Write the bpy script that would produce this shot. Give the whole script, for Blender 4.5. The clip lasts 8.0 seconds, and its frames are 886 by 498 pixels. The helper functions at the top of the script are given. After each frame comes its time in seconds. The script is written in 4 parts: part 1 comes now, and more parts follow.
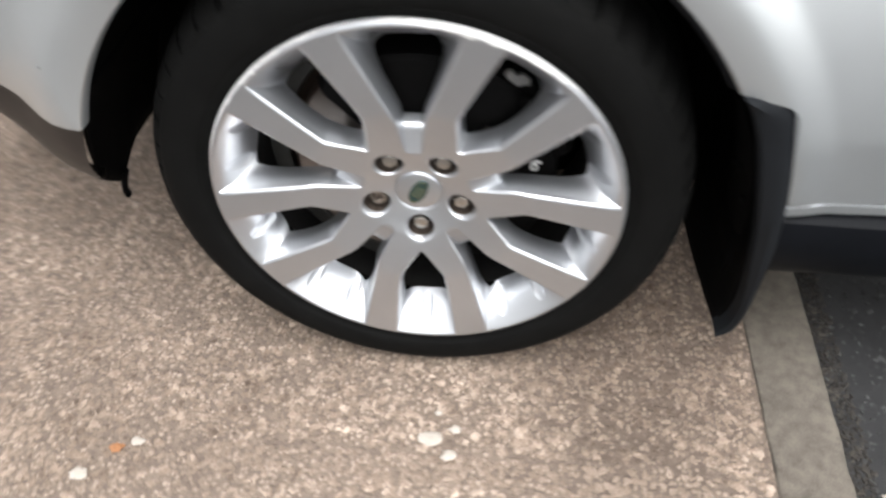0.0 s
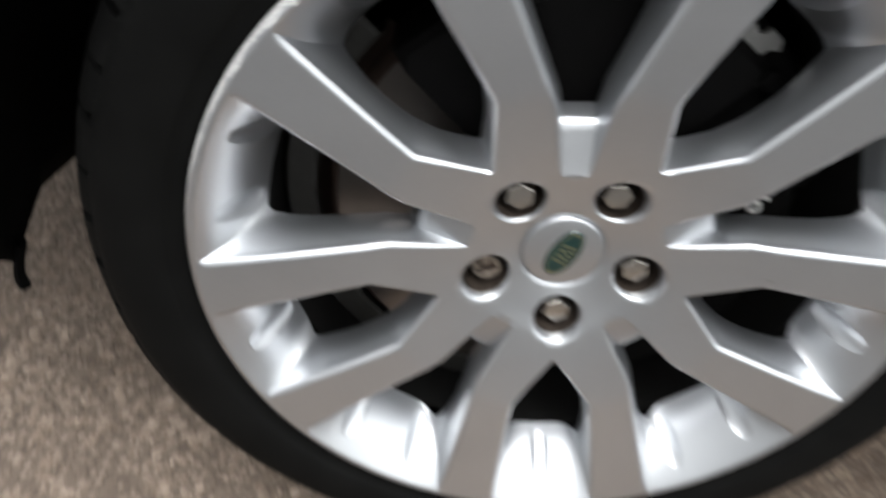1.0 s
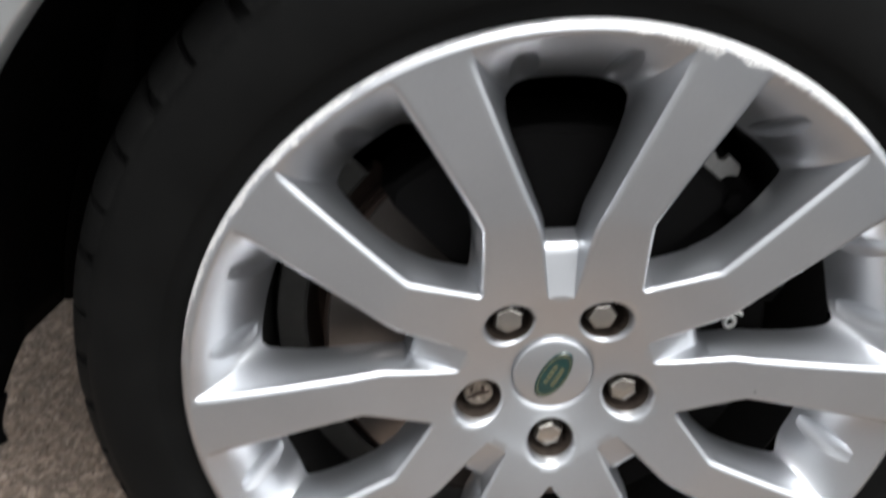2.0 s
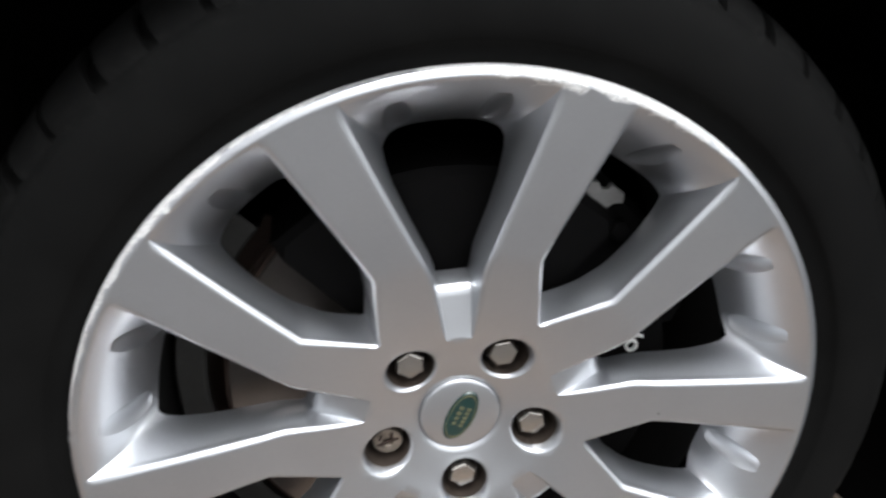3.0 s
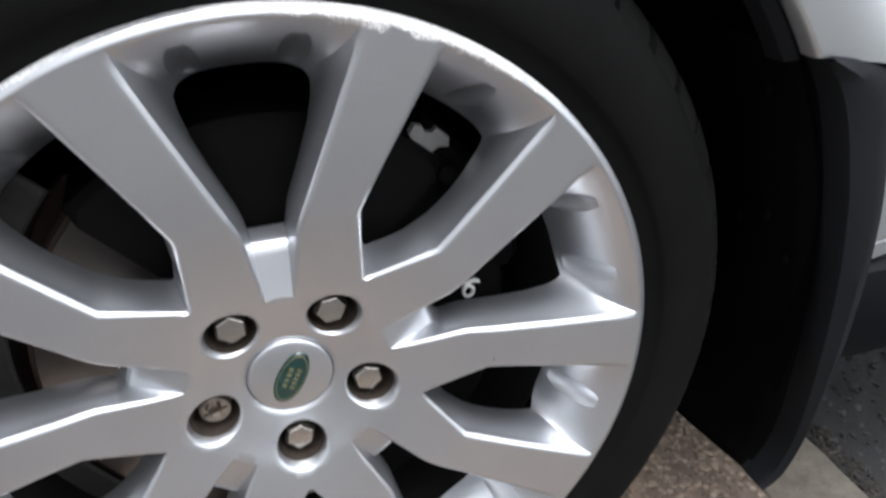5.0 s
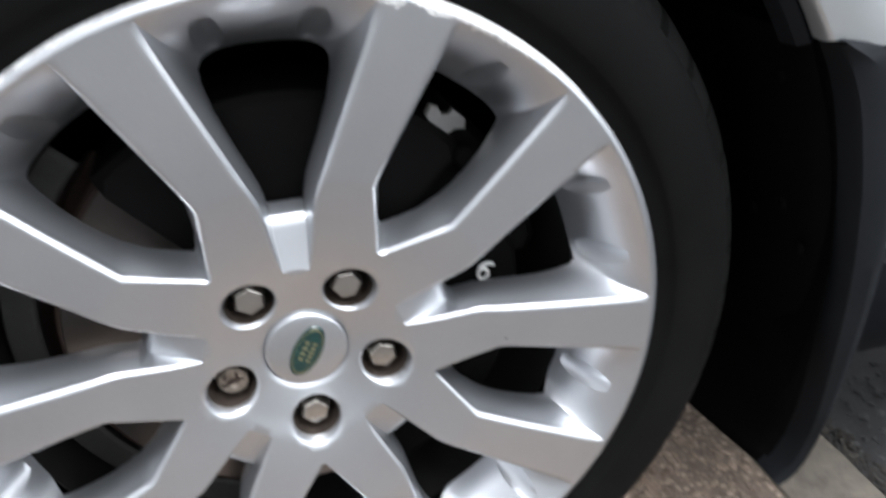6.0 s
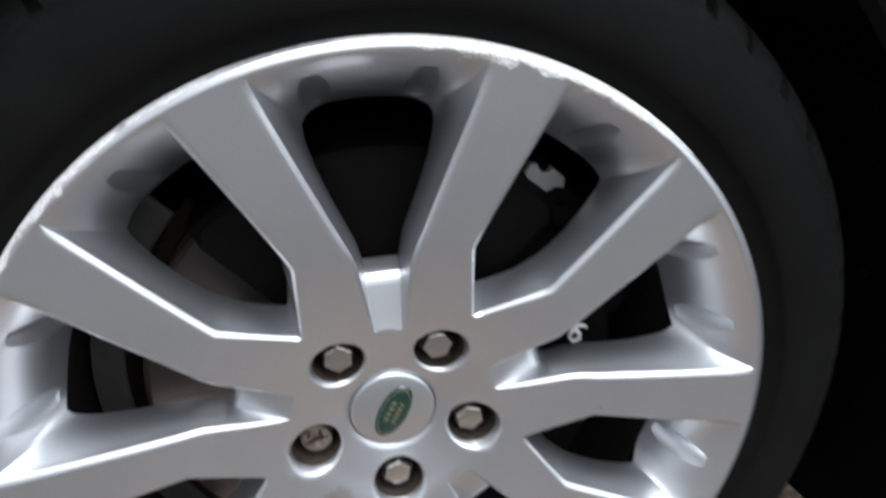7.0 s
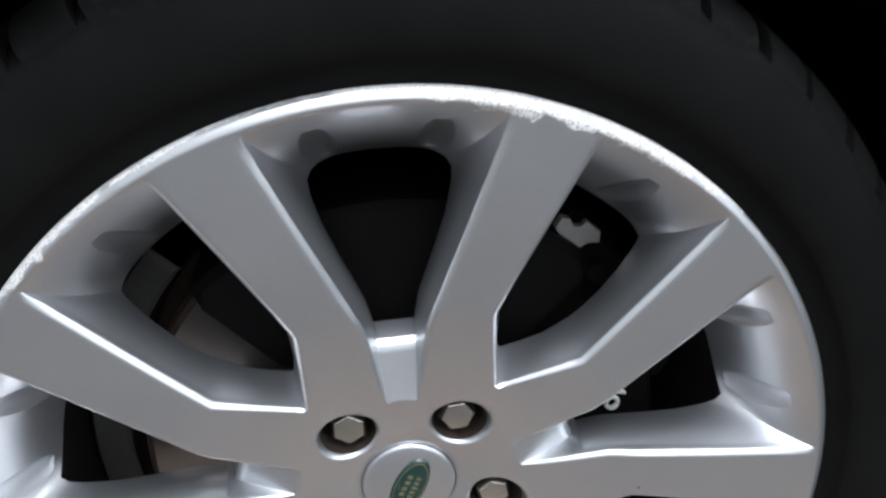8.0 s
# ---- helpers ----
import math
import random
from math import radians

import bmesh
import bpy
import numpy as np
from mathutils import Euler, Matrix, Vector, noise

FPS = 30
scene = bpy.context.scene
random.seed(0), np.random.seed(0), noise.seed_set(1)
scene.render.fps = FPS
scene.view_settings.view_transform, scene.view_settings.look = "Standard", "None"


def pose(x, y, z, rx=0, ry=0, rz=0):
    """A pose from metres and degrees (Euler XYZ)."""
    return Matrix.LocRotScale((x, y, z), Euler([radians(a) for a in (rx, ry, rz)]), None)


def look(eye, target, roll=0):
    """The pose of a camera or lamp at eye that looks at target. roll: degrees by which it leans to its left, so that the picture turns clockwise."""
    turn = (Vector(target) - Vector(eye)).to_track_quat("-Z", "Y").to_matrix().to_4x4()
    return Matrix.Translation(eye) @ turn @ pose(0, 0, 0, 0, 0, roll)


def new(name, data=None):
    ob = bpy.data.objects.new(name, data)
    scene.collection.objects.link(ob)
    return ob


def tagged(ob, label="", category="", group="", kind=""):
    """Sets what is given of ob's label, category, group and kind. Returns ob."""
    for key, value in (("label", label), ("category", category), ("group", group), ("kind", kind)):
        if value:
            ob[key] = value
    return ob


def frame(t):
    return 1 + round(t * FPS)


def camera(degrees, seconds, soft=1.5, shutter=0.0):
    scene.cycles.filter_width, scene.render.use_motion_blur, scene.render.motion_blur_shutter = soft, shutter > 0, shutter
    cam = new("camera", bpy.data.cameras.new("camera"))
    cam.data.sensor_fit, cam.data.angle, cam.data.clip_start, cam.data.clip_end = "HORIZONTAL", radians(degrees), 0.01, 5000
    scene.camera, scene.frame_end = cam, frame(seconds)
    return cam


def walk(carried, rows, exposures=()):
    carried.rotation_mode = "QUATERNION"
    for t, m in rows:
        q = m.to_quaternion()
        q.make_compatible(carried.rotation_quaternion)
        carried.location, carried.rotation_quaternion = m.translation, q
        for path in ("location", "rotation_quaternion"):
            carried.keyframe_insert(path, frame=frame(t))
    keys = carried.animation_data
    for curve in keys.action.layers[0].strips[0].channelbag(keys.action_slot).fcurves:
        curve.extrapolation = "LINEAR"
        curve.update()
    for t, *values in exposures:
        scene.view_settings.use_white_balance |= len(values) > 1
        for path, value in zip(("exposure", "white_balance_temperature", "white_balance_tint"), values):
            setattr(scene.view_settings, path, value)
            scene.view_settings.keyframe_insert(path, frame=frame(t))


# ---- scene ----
from mathutils.geometry import delaunay_2d_cdt

HUB = 0.355          # height of the wheel's centre
# seconds, eye, then yaw, pitch and roll in degrees
PATH = [
    (0.0, 0.1394, -0.7801, 1.0542, 8.10, -45.75, -3.25),
    (0.1, 0.0606, -0.7347, 1.0771, 3.43, -48.29, -0.15),
    (0.2, 0.0256, -0.6942, 1.0600, -0.24, -49.05, 1.66),
    (0.3, 0.0045, -0.6605, 1.0281, -2.91, -47.86, 2.34),
    (0.4, 0.0266, -0.6206, 0.9918, 2.40, -45.60, -2.71),
    (0.5, -0.0238, -0.5579, 0.9802, -1.93, -48.01, -0.66),
    (0.6, -0.0097, -0.5365, 0.8874, 0.14, -44.56, -0.68),
    (0.7, -0.0446, -0.4902, 0.8506, -2.65, -46.81, 1.94),
    (0.8, -0.0518, -0.4805, 0.7873, -0.37, -42.92, 0.28),
    (0.9, -0.0688, -0.4749, 0.7478, 0.09, -40.12, 0.30),
    (1.0, -0.0880, -0.4718, 0.7133, 0.26, -37.11, 0.22),
    (1.2, -0.1012, -0.4800, 0.6941, 0.33, -32.15, -0.45),
    (1.5, -0.1034, -0.4852, 0.7013, -1.18, -29.98, -0.57),
    (2.0, -0.1109, -0.4950, 0.7100, -3.18, -26.38, -0.54),
    (2.2, -0.1051, -0.4966, 0.7133, -3.94, -24.80, -1.23),
    (3.5, -0.0593, -0.4811, 0.7239, -10.84, -25.12, -3.55),
    (4.0, -0.0424, -0.4749, 0.7218, -13.35, -26.04, -3.70),
    (4.5, -0.0294, -0.4722, 0.7168, -16.11, -27.07, -3.36),
    (4.7, -0.0265, -0.4719, 0.7174, -16.84, -27.98, -2.70),
    (5.8, -0.0166, -0.4916, 0.6931, -15.17, -30.87, -1.81),
    (6.0, -0.0197, -0.4986, 0.6942, -14.38, -28.03, -2.49),
    (6.5, -0.0322, -0.4997, 0.7196, -11.17, -26.63, -2.84),
    (7.0, -0.0420, -0.4670, 0.7043, -10.14, -25.50, -2.37),
    (7.5, -0.0205, -0.4326, 0.7146, -7.62, -23.31, -3.03),
    (8.0, -0.0117, -0.4168, 0.7099, -5.99, -24.19, -3.54),
]
cam = camera(58.5, 8.0, soft=2.5, shutter=0.8)
walk(cam, [(t, pose(x, y, z, 90 + pitch, 0, yaw) @ pose(0, 0, 0, 0, 0, roll)) for t, x, y, z, yaw, pitch, roll in PATH],
     exposures=[(0.0, -0.88, 6480, 10), (0.5, -1.06, 6480, 10), (1.1, -1.34, 6440, 8), (1.6, -1.18, 6430, 9), (2.2, -1.08, 6380, 10), (3.5, -1.17, 6280, 10), (4.7, -1.09, 6200, 11),
                (5.8, -0.86, 6150, 10), (6.5, -0.93, 6120, 10), (7.0, -1.18, 6090, 10), (8.0, -1.22, 6040, 9)])

# ---- light: an overcast sky ----
world = bpy.data.worlds.new("overcast")
scene.world = world
world.use_nodes = True
wn = world.node_tree
sky = wn.nodes.new("ShaderNodeTexSky")
sky.sky_type, sky.sun_disc, sky.sun_elevation, sky.sun_rotation = "NISHITA", False, radians(66), radians(175)
sky.air_density, sky.dust_density, sky.ozone_density = 1.0, 3.0, 1.0
soften = wn.nodes.new("ShaderNodeHueSaturation")
soften.inputs["Saturation"].default_value = 0.04
wn.links.new(sky.outputs[0], soften.inputs["Color"])
# an overcast dome: brightest overhead, falling off to the horizon
up = wn.nodes.new("ShaderNodeSeparateXYZ")
wn.links.new(wn.nodes.new("ShaderNodeTexCoord").outputs["Generated"], up.inputs[0])
dome = wn.nodes.new("ShaderNodeMapRange")
dome.inputs["From Min"].default_value, dome.inputs["From Max"].default_value = 0.0, 0.85
dome.inputs["To Min"].default_value, dome.inputs["To Max"].default_value = 2.6, 6.4
dome.interpolation_type = "SMOOTHSTEP"
wn.links.new(up.outputs[2], dome.inputs["Value"])
shade = wn.nodes.new("ShaderNodeMix")
shade.data_type, shade.blend_type = "RGBA", "MULTIPLY"
shade.inputs[0].default_value = 1.0
wn.links.new(soften.outputs[0], shade.inputs[6])
# darker towards the front, where the sky is shut out lower down, and open along the street
side = wn.nodes.new("ShaderNodeVectorMath")
side.operation = "DOT_PRODUCT"
side.inputs[1].default_value = (0.88, 0.12, 0.0)
wn.links.new(up.inputs[0].links[0].from_socket, side.inputs[0])
along = wn.nodes.new("ShaderNodeMath")
along.operation = "MULTIPLY"
wn.links.new(up.outputs[0], along.inputs[0])
wn.links.new(up.outputs[0], along.inputs[1])
street = wn.nodes.new("ShaderNodeMath")
street.operation = "MULTIPLY_ADD"
street.inputs[1].default_value, street.inputs[2].default_value = 0.95, 0.9
wn.links.new(along.outputs[0], street.inputs[0])
lean = wn.nodes.new("ShaderNodeMath")
wn.links.new(side.outputs["Value"], lean.inputs[0])
wn.links.new(street.outputs[0], lean.inputs[1])
both = wn.nodes.new("ShaderNodeMath")
both.operation = "MULTIPLY"
wn.links.new(dome.outputs[0], both.inputs[0])
wn.links.new(lean.outputs[0], both.inputs[1])
wn.links.new(both.outputs[0], shade.inputs[7])
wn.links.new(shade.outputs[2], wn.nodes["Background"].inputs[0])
wn.nodes["Background"].inputs[1].default_value = 0.15
sun = new("sun", bpy.data.lights.new("sun", "SUN"))
sun.data.energy, sun.data.angle, sun.data.color = 1.6, radians(32), (0.97, 0.985, 1.0)
sun.matrix_world = look((0.2, -2.1, 5.0), (0, 0, 0.3))


# ---- materials ----
def material(name, base, rough=0.5, metal=0.0, coat=0.0):
    m = bpy.data.materials.new(name)
    m.use_nodes = True
    b = m.node_tree.nodes["Principled BSDF"]
    b.inputs["Base Color"].default_value = (*base, 1)
    b.inputs["Roughness"].default_value, b.inputs["Metallic"].default_value = rough, metal
    b.inputs["Coat Weight"].default_value = coat
    return m, m.node_tree, b


def coords(nt):
    return nt.nodes.new("ShaderNodeTexCoord").outputs["Object"]


def tex_noise(nt, vec, scale, detail=4.0, rough=0.55):
    n = nt.nodes.new("ShaderNodeTexNoise")
    n.inputs["Scale"].default_value, n.inputs["Detail"].default_value, n.inputs["Roughness"].default_value = scale, detail, rough
    nt.links.new(vec, n.inputs["Vector"])
    return n.outputs["Fac"]


def ramp(nt, fac, *stops):
    r = nt.nodes.new("ShaderNodeValToRGB")
    e = r.color_ramp.elements
    while len(e) < len(stops):
        e.new(0.5)
    for el, (pos, col) in zip(e, stops):
        el.position, el.color = pos, (*col, 1) if len(col) == 3 else col
    nt.links.new(fac, r.inputs[0])
    return r.outputs[0]


def mix(nt, fac, a, b, mode="MIX"):
    n = nt.nodes.new("ShaderNodeMix")
    n.data_type, n.blend_type = "RGBA", mode
    for sock, v in ((n.inputs[0], fac), (n.inputs[6], a), (n.inputs[7], b)):
        if isinstance(v, (int, float)):
            sock.default_value = v
        elif isinstance(v, tuple):
            sock.default_value = (*v, 1)
        else:
            nt.links.new(v, sock)
    return n.outputs[2]


def maths(nt, op, a, b=0.0, c=0.0):
    n = nt.nodes.new("ShaderNodeMath")
    n.operation = op
    for sock, v in zip(n.inputs, (a, b, c)):
        if isinstance(v, (int, float)):
            sock.default_value = v
        else:
            nt.links.new(v, sock)
    return n.outputs[0]


def bump(nt, b, height, strength, distance):
    n = nt.nodes.new("ShaderNodeBump")
    n.inputs["Strength"].default_value, n.inputs["Distance"].default_value = strength, distance
    nt.links.new(height, n.inputs["Height"])
    nt.links.new(n.outputs[0], b.inputs["Normal"])


def spread(nt, fac, lo, hi):
    n = nt.nodes.new("ShaderNodeMapRange")
    n.inputs["To Min"].default_value, n.inputs["To Max"].default_value = lo, hi
    nt.links.new(fac, n.inputs["Value"])
    return n.outputs[0]


def make_alloy():
    m, nt, b = material("alloy_paint", (0.6, 0.6, 0.61), 0.30, 0.93, 1.0)
    b.inputs["Coat Roughness"].default_value = 0.12
    v = coords(nt)
    fine, broad = tex_noise(nt, v, 900, 2), tex_noise(nt, v, 14, 5)
    base = ramp(nt, broad, (0.3, (0.492, 0.508, 0.532)), (0.7, (0.530, 0.546, 0.570)))
    base = mix(nt, 0.05, base, ramp(nt, fine, (0.35, (0.35, 0.35, 0.35)), (0.65, (0.8, 0.8, 0.8))))
    # kerb scuffs: chalky bare metal in two worn stretches of the lip, a few nicks elsewhere
    sep = nt.nodes.new("ShaderNodeSeparateXYZ")
    nt.links.new(v, sep.inputs[0])
    x, z = sep.outputs[0], maths(nt, "SUBTRACT", sep.outputs[2], HUB)
    rad = maths(nt, "SQRT", maths(nt, "ADD", maths(nt, "MULTIPLY", x, x), maths(nt, "MULTIPLY", z, z)))
    ang = maths(nt, "ARCTAN2", z, x)

    def stretch(mid, half):
        """1 in the middle of a worn stretch, 0 beyond its ends."""
        away = maths(nt, "DIVIDE", maths(nt, "ABSOLUTE", maths(nt, "SUBTRACT", ang, mid)), half)
        return maths(nt, "MINIMUM", maths(nt, "MULTIPLY", maths(nt, "MAXIMUM", maths(nt, "SUBTRACT", 1.0, away), 0.0), 1.6), 1.0)

    worn = maths(nt, "MAXIMUM", stretch(1.20, 0.46), maths(nt, "MULTIPLY", stretch(2.42, 0.60), 0.42))
    lumps = maths(nt, "SUBTRACT", tex_noise(nt, v, 70, 3, 0.6), 0.36)
    reach = maths(nt, "ADD", maths(nt, "MULTIPLY", worn, maths(nt, "ADD", maths(nt, "MULTIPLY", lumps, 0.030), 0.0036)), maths(nt, "MULTIPLY", maths(nt, "MAXIMUM", maths(nt, "SUBTRACT", tex_noise(nt, v, 33, 2, 0.5), 0.63), 0.0), 0.03))
    ragged = maths(nt, "MULTIPLY", maths(nt, "SUBTRACT", tex_noise(nt, v, 420, 5, 0.7), 0.5), 0.0050)
    inner = maths(nt, "SUBTRACT", 0.2702, reach)
    scuff = maths(nt, "MULTIPLY", maths(nt, "GREATER_THAN", maths(nt, "ADD", rad, ragged), inner), maths(nt, "LESS_THAN", rad, 0.2714))
    crumb = tex_noise(nt, v, 900, 4, 0.7)
    chalk = ramp(nt, crumb, (0.36, (0.30, 0.30, 0.30)), (0.52, (0.78, 0.78, 0.77)))
    # a stone chip in one spoke's face
    nick = maths(nt, "LESS_THAN", maths(nt, "ADD", maths(nt, "ABSOLUTE", maths(nt, "SUBTRACT", x, 0.1478)), maths(nt, "ABSOLUTE", maths(nt, "ADD", z, 0.0058))), 0.0010)
    nt.links.new(mix(nt, nick, mix(nt, scuff, base, chalk), (0.16, 0.16, 0.16)), b.inputs["Base Color"])
    nt.links.new(maths(nt, "ADD", spread(nt, broad, 0.36, 0.40), maths(nt, "MULTIPLY", scuff, 0.22)), b.inputs["Roughness"])
    nt.links.new(maths(nt, "SUBTRACT", 0.92, maths(nt, "MULTIPLY", scuff, 0.62)), b.inputs["Metallic"])
    nt.links.new(maths(nt, "SUBTRACT", 1.0, scuff), b.inputs["Coat Weight"])
    bump(nt, b, maths(nt, "MULTIPLY", scuff, maths(nt, "SUBTRACT", crumb, 0.9)), 0.7, 0.0009)
    return m


def simple(name, base, rough, metal=0.0, vary=0.25, scale=40.0, relief=0.0, coat=0.0, gloss=0.5, mottle=0.08):
    m, nt, b = material(name, base, rough, metal, coat)
    b.inputs["Specular IOR Level"].default_value = gloss
    v = coords(nt)
    f, g = tex_noise(nt, v, scale, 6), tex_noise(nt, v, scale * 9, 3)
    lo, hi = tuple(c * (1 - vary) for c in base), tuple(min(1, c * (1 + vary)) for c in base)
    col = ramp(nt, f, (0.3, lo), (0.7, hi))
    nt.links.new(mix(nt, 0.3, col, ramp(nt, g, (0.35, lo), (0.65, hi))), b.inputs["Base Color"])
    nt.links.new(spread(nt, f, max(0.02, rough - mottle), min(1, rough + mottle)), b.inputs["Roughness"])
    if relief:
        bump(nt, b, g, 0.5, relief)
    return m


def make_rubber():
    m, nt, b = material("tyre_rubber", (0.004, 0.004, 0.004), 0.8)
    b.inputs["Specular IOR Level"].default_value = 0.09
    v = coords(nt)
    sep = nt.nodes.new("ShaderNodeSeparateXYZ")
    nt.links.new(v, sep.inputs[0])
    x, z = sep.outputs[0], maths(nt, "SUBTRACT", sep.outputs[2], HUB)
    rad = maths(nt, "SQRT", maths(nt, "ADD", maths(nt, "MULTIPLY", x, x), maths(nt, "MULTIPLY", z, z)))
    broad, fine = tex_noise(nt, v, 25, 6), tex_noise(nt, v, 210, 5, 0.7)
    base = ramp(nt, broad, (0.3, (0.0028, 0.0028, 0.0027)), (0.7, (0.0050, 0.0050, 0.0048)))
    # grey road dust on the scrubbed shoulder
    shoulder = maths(nt, "MULTIPLY", ramp(nt, rad, (0.322, (0, 0, 0)), (0.336, (1, 1, 1))), ramp(nt, fine, (0.50, (0, 0, 0)), (0.72, (1, 1, 1))))
    nt.links.new(mix(nt, maths(nt, "MULTIPLY", shoulder, maths(nt, "MULTIPLY", broad, 0.9)), base, (0.022, 0.022, 0.021)), b.inputs["Base Color"])
    nt.links.new(spread(nt, broad, 0.72, 0.88), b.inputs["Roughness"])
    bump(nt, b, fine, 0.5, 0.0004)
    return m


ALLOY = make_alloy()
# the inner barrel's alloy: brake dust and its deep shade, both in the colour
DUSTY_SHADED = simple("dusted_shaded_alloy", (0.012, 0.0115, 0.011), 0.8, 0.1, gloss=0.2)
PAINT = simple("silver_paint", (0.50, 0.522, 0.53), 0.42, 0.70, 0.03, 3, coat=1.0)
RUBBER = make_rubber()
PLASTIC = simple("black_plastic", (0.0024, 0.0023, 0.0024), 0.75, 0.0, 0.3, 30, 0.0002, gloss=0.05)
# blacker copy of the plastic: painted shade behind the wheel and under the car
SHADE_BLACK = simple("shade_black", (0.0012, 0.0011, 0.0011), 0.85, 0.0, 0.3, 30, gloss=0.03)
TRIM = simple("grey_black_trim", (0.0092, 0.0104, 0.0122), 0.68, 0.0, 0.2, 20, 0.0003, gloss=0.14)
NUT = simple("worn_chrome", (0.50, 0.475, 0.44), 0.24, 0.95, 0.04, 90, mottle=0.02)
OLDNUT = simple("rusty_locking_nut", (0.29, 0.25, 0.21), 0.40, 0.85, 0.75, 130, 0.0006)
# brown grime of the nut pockets, with their shade painted in
POCKET = simple("pocket_grime_shade", (0.042, 0.031, 0.024), 0.6, 0.3, 0.3, 150)
DISC = simple("brake_disc_steel", (0.235, 0.21, 0.195), 0.30, 0.85, 0.09, 35, mottle=0.05)
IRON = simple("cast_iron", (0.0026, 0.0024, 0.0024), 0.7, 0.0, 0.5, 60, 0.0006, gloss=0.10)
ZINC = simple("zinc_plate", (0.30, 0.295, 0.285), 0.45, 0.4, 0.2, 80)
WHITE = simple("white_paint_mark", (0.8, 0.8, 0.78), 0.6, 0.0, 0.05)
GREEN = simple("green_enamel", (0.005, 0.030, 0.026), 0.25, 0.0, 0.3, 200, coat=0.5)
GOLD = simple("gold_ink", (0.17, 0.155, 0.085), 0.4, 0.4, 0.2, 200)


def patchy(nt, v):
    """How deep the darker brown blot beside the tyre is: long, with ragged edges."""
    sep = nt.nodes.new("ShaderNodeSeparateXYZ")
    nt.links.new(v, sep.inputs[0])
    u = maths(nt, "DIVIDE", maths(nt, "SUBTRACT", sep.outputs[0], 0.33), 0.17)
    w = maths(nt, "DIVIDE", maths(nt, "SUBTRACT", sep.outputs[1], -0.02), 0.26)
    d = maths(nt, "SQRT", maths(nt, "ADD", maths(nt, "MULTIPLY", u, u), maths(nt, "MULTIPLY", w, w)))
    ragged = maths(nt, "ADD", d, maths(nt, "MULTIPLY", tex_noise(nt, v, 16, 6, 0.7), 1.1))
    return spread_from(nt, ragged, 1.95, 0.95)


def spread_from(nt, fac, at_zero, at_one):
    n = nt.nodes.new("ShaderNodeMapRange")
    n.inputs["From Min"].default_value, n.inputs["From Max"].default_value = at_zero, at_one
    nt.links.new(fac, n.inputs["Value"])
    return n.outputs[0]


def make_ground_mat():
    m, nt, b = material("tar_binder", (0.1, 0.08, 0.07), 0.8)
    v = coords(nt)
    big, mid, fine = tex_noise(nt, v, 2.2, 5), tex_noise(nt, v, 45, 5), tex_noise(nt, v, 260, 4)
    col = mix(nt, 0.5, ramp(nt, big, (0.3, (0.12, 0.09, 0.069)), (0.7, (0.19, 0.146, 0.114))), ramp(nt, mid, (0.35, (0.105, 0.078, 0.06)), (0.65, (0.23, 0.178, 0.14))))
    vor = nt.nodes.new("ShaderNodeTexVoronoi")
    vor.inputs["Scale"].default_value = 118
    nt.links.new(v, vor.inputs["Vector"])
    stone = ramp(nt, vor.outputs["Distance"], (0.35, (1, 1, 1)), (0.62, (0, 0, 0)))
    hue = nt.nodes.new("ShaderNodeSeparateColor")
    nt.links.new(vor.outputs["Color"], hue.inputs[0])
    pale = ramp(nt, hue.outputs[0], (0.0, (0.13, 0.097, 0.074)), (0.5, (0.22, 0.168, 0.131)), (1.0, (0.37, 0.295, 0.236)))
    sep = nt.nodes.new("ShaderNodeSeparateXYZ")
    nt.links.new(v, sep.inputs[0])
    col, pale = (mix(nt, patchy(nt, v), c, (0.64, 0.62, 0.60), "MULTIPLY") for c in (col, pale))
    # darker grey ground ahead, out of view, painted to dim the wheel's reflections
    front = nt.nodes.new("ShaderNodeMapRange")
    front.inputs["From Min"].default_value, front.inputs["From Max"].default_value = -0.22, -0.42
    nt.links.new(maths(nt, "ADD", sep.outputs[1], maths(nt, "MULTIPLY", big, 0.2)), front.inputs["Value"])
    grey = ramp(nt, mid, (0.35, (0.070, 0.064, 0.060)), (0.65, (0.104, 0.096, 0.089)))
    nt.links.new(mix(nt, front.outputs[0], mix(nt, stone, col, pale), grey), b.inputs["Base Color"])
    bump(nt, b, maths(nt, "ADD", maths(nt, "MULTIPLY", stone, 0.7), fine), 0.8, 0.003)
    return m


def make_stone_mat(name, dark, mid, pale, rough, single=False):
    m, nt, b = material(name, mid, rough)
    chance = nt.nodes.new("ShaderNodeObjectInfo").outputs["Random"] if single else nt.nodes.new("ShaderNodeNewGeometry").outputs["Random Per Island"]
    v = coords(nt)
    col = ramp(nt, chance, (0.0, dark), (0.45, mid), (0.86, pale), (1.0, tuple(min(1, c * 1.35) for c in pale)))
    f = tex_noise(nt, v, 300, 4)
    col = mix(nt, 0.4, col, ramp(nt, f, (0.3, dark), (0.7, pale)))
    stain = ramp(nt, tex_noise(nt, v, 2.6, 4), (0.36, (0.62, 0.6, 0.58)), (0.62, (1, 1, 1)))
    blotch = ramp(nt, tex_noise(nt, v, 42, 6, 0.7), (0.36, (0.46, 0.44, 0.42)), (0.62, (1.36, 1.36, 1.36)))
    col = mix(nt, 1.0, col, blotch, "MULTIPLY")
    col = mix(nt, patchy(nt, v), col, (0.64, 0.62, 0.60), "MULTIPLY")
    nt.links.new(mix(nt, 1.0, col, stain, "MULTIPLY"), b.inputs["Base Color"])
    bump(nt, b, f, 0.5, 0.001)
    return m


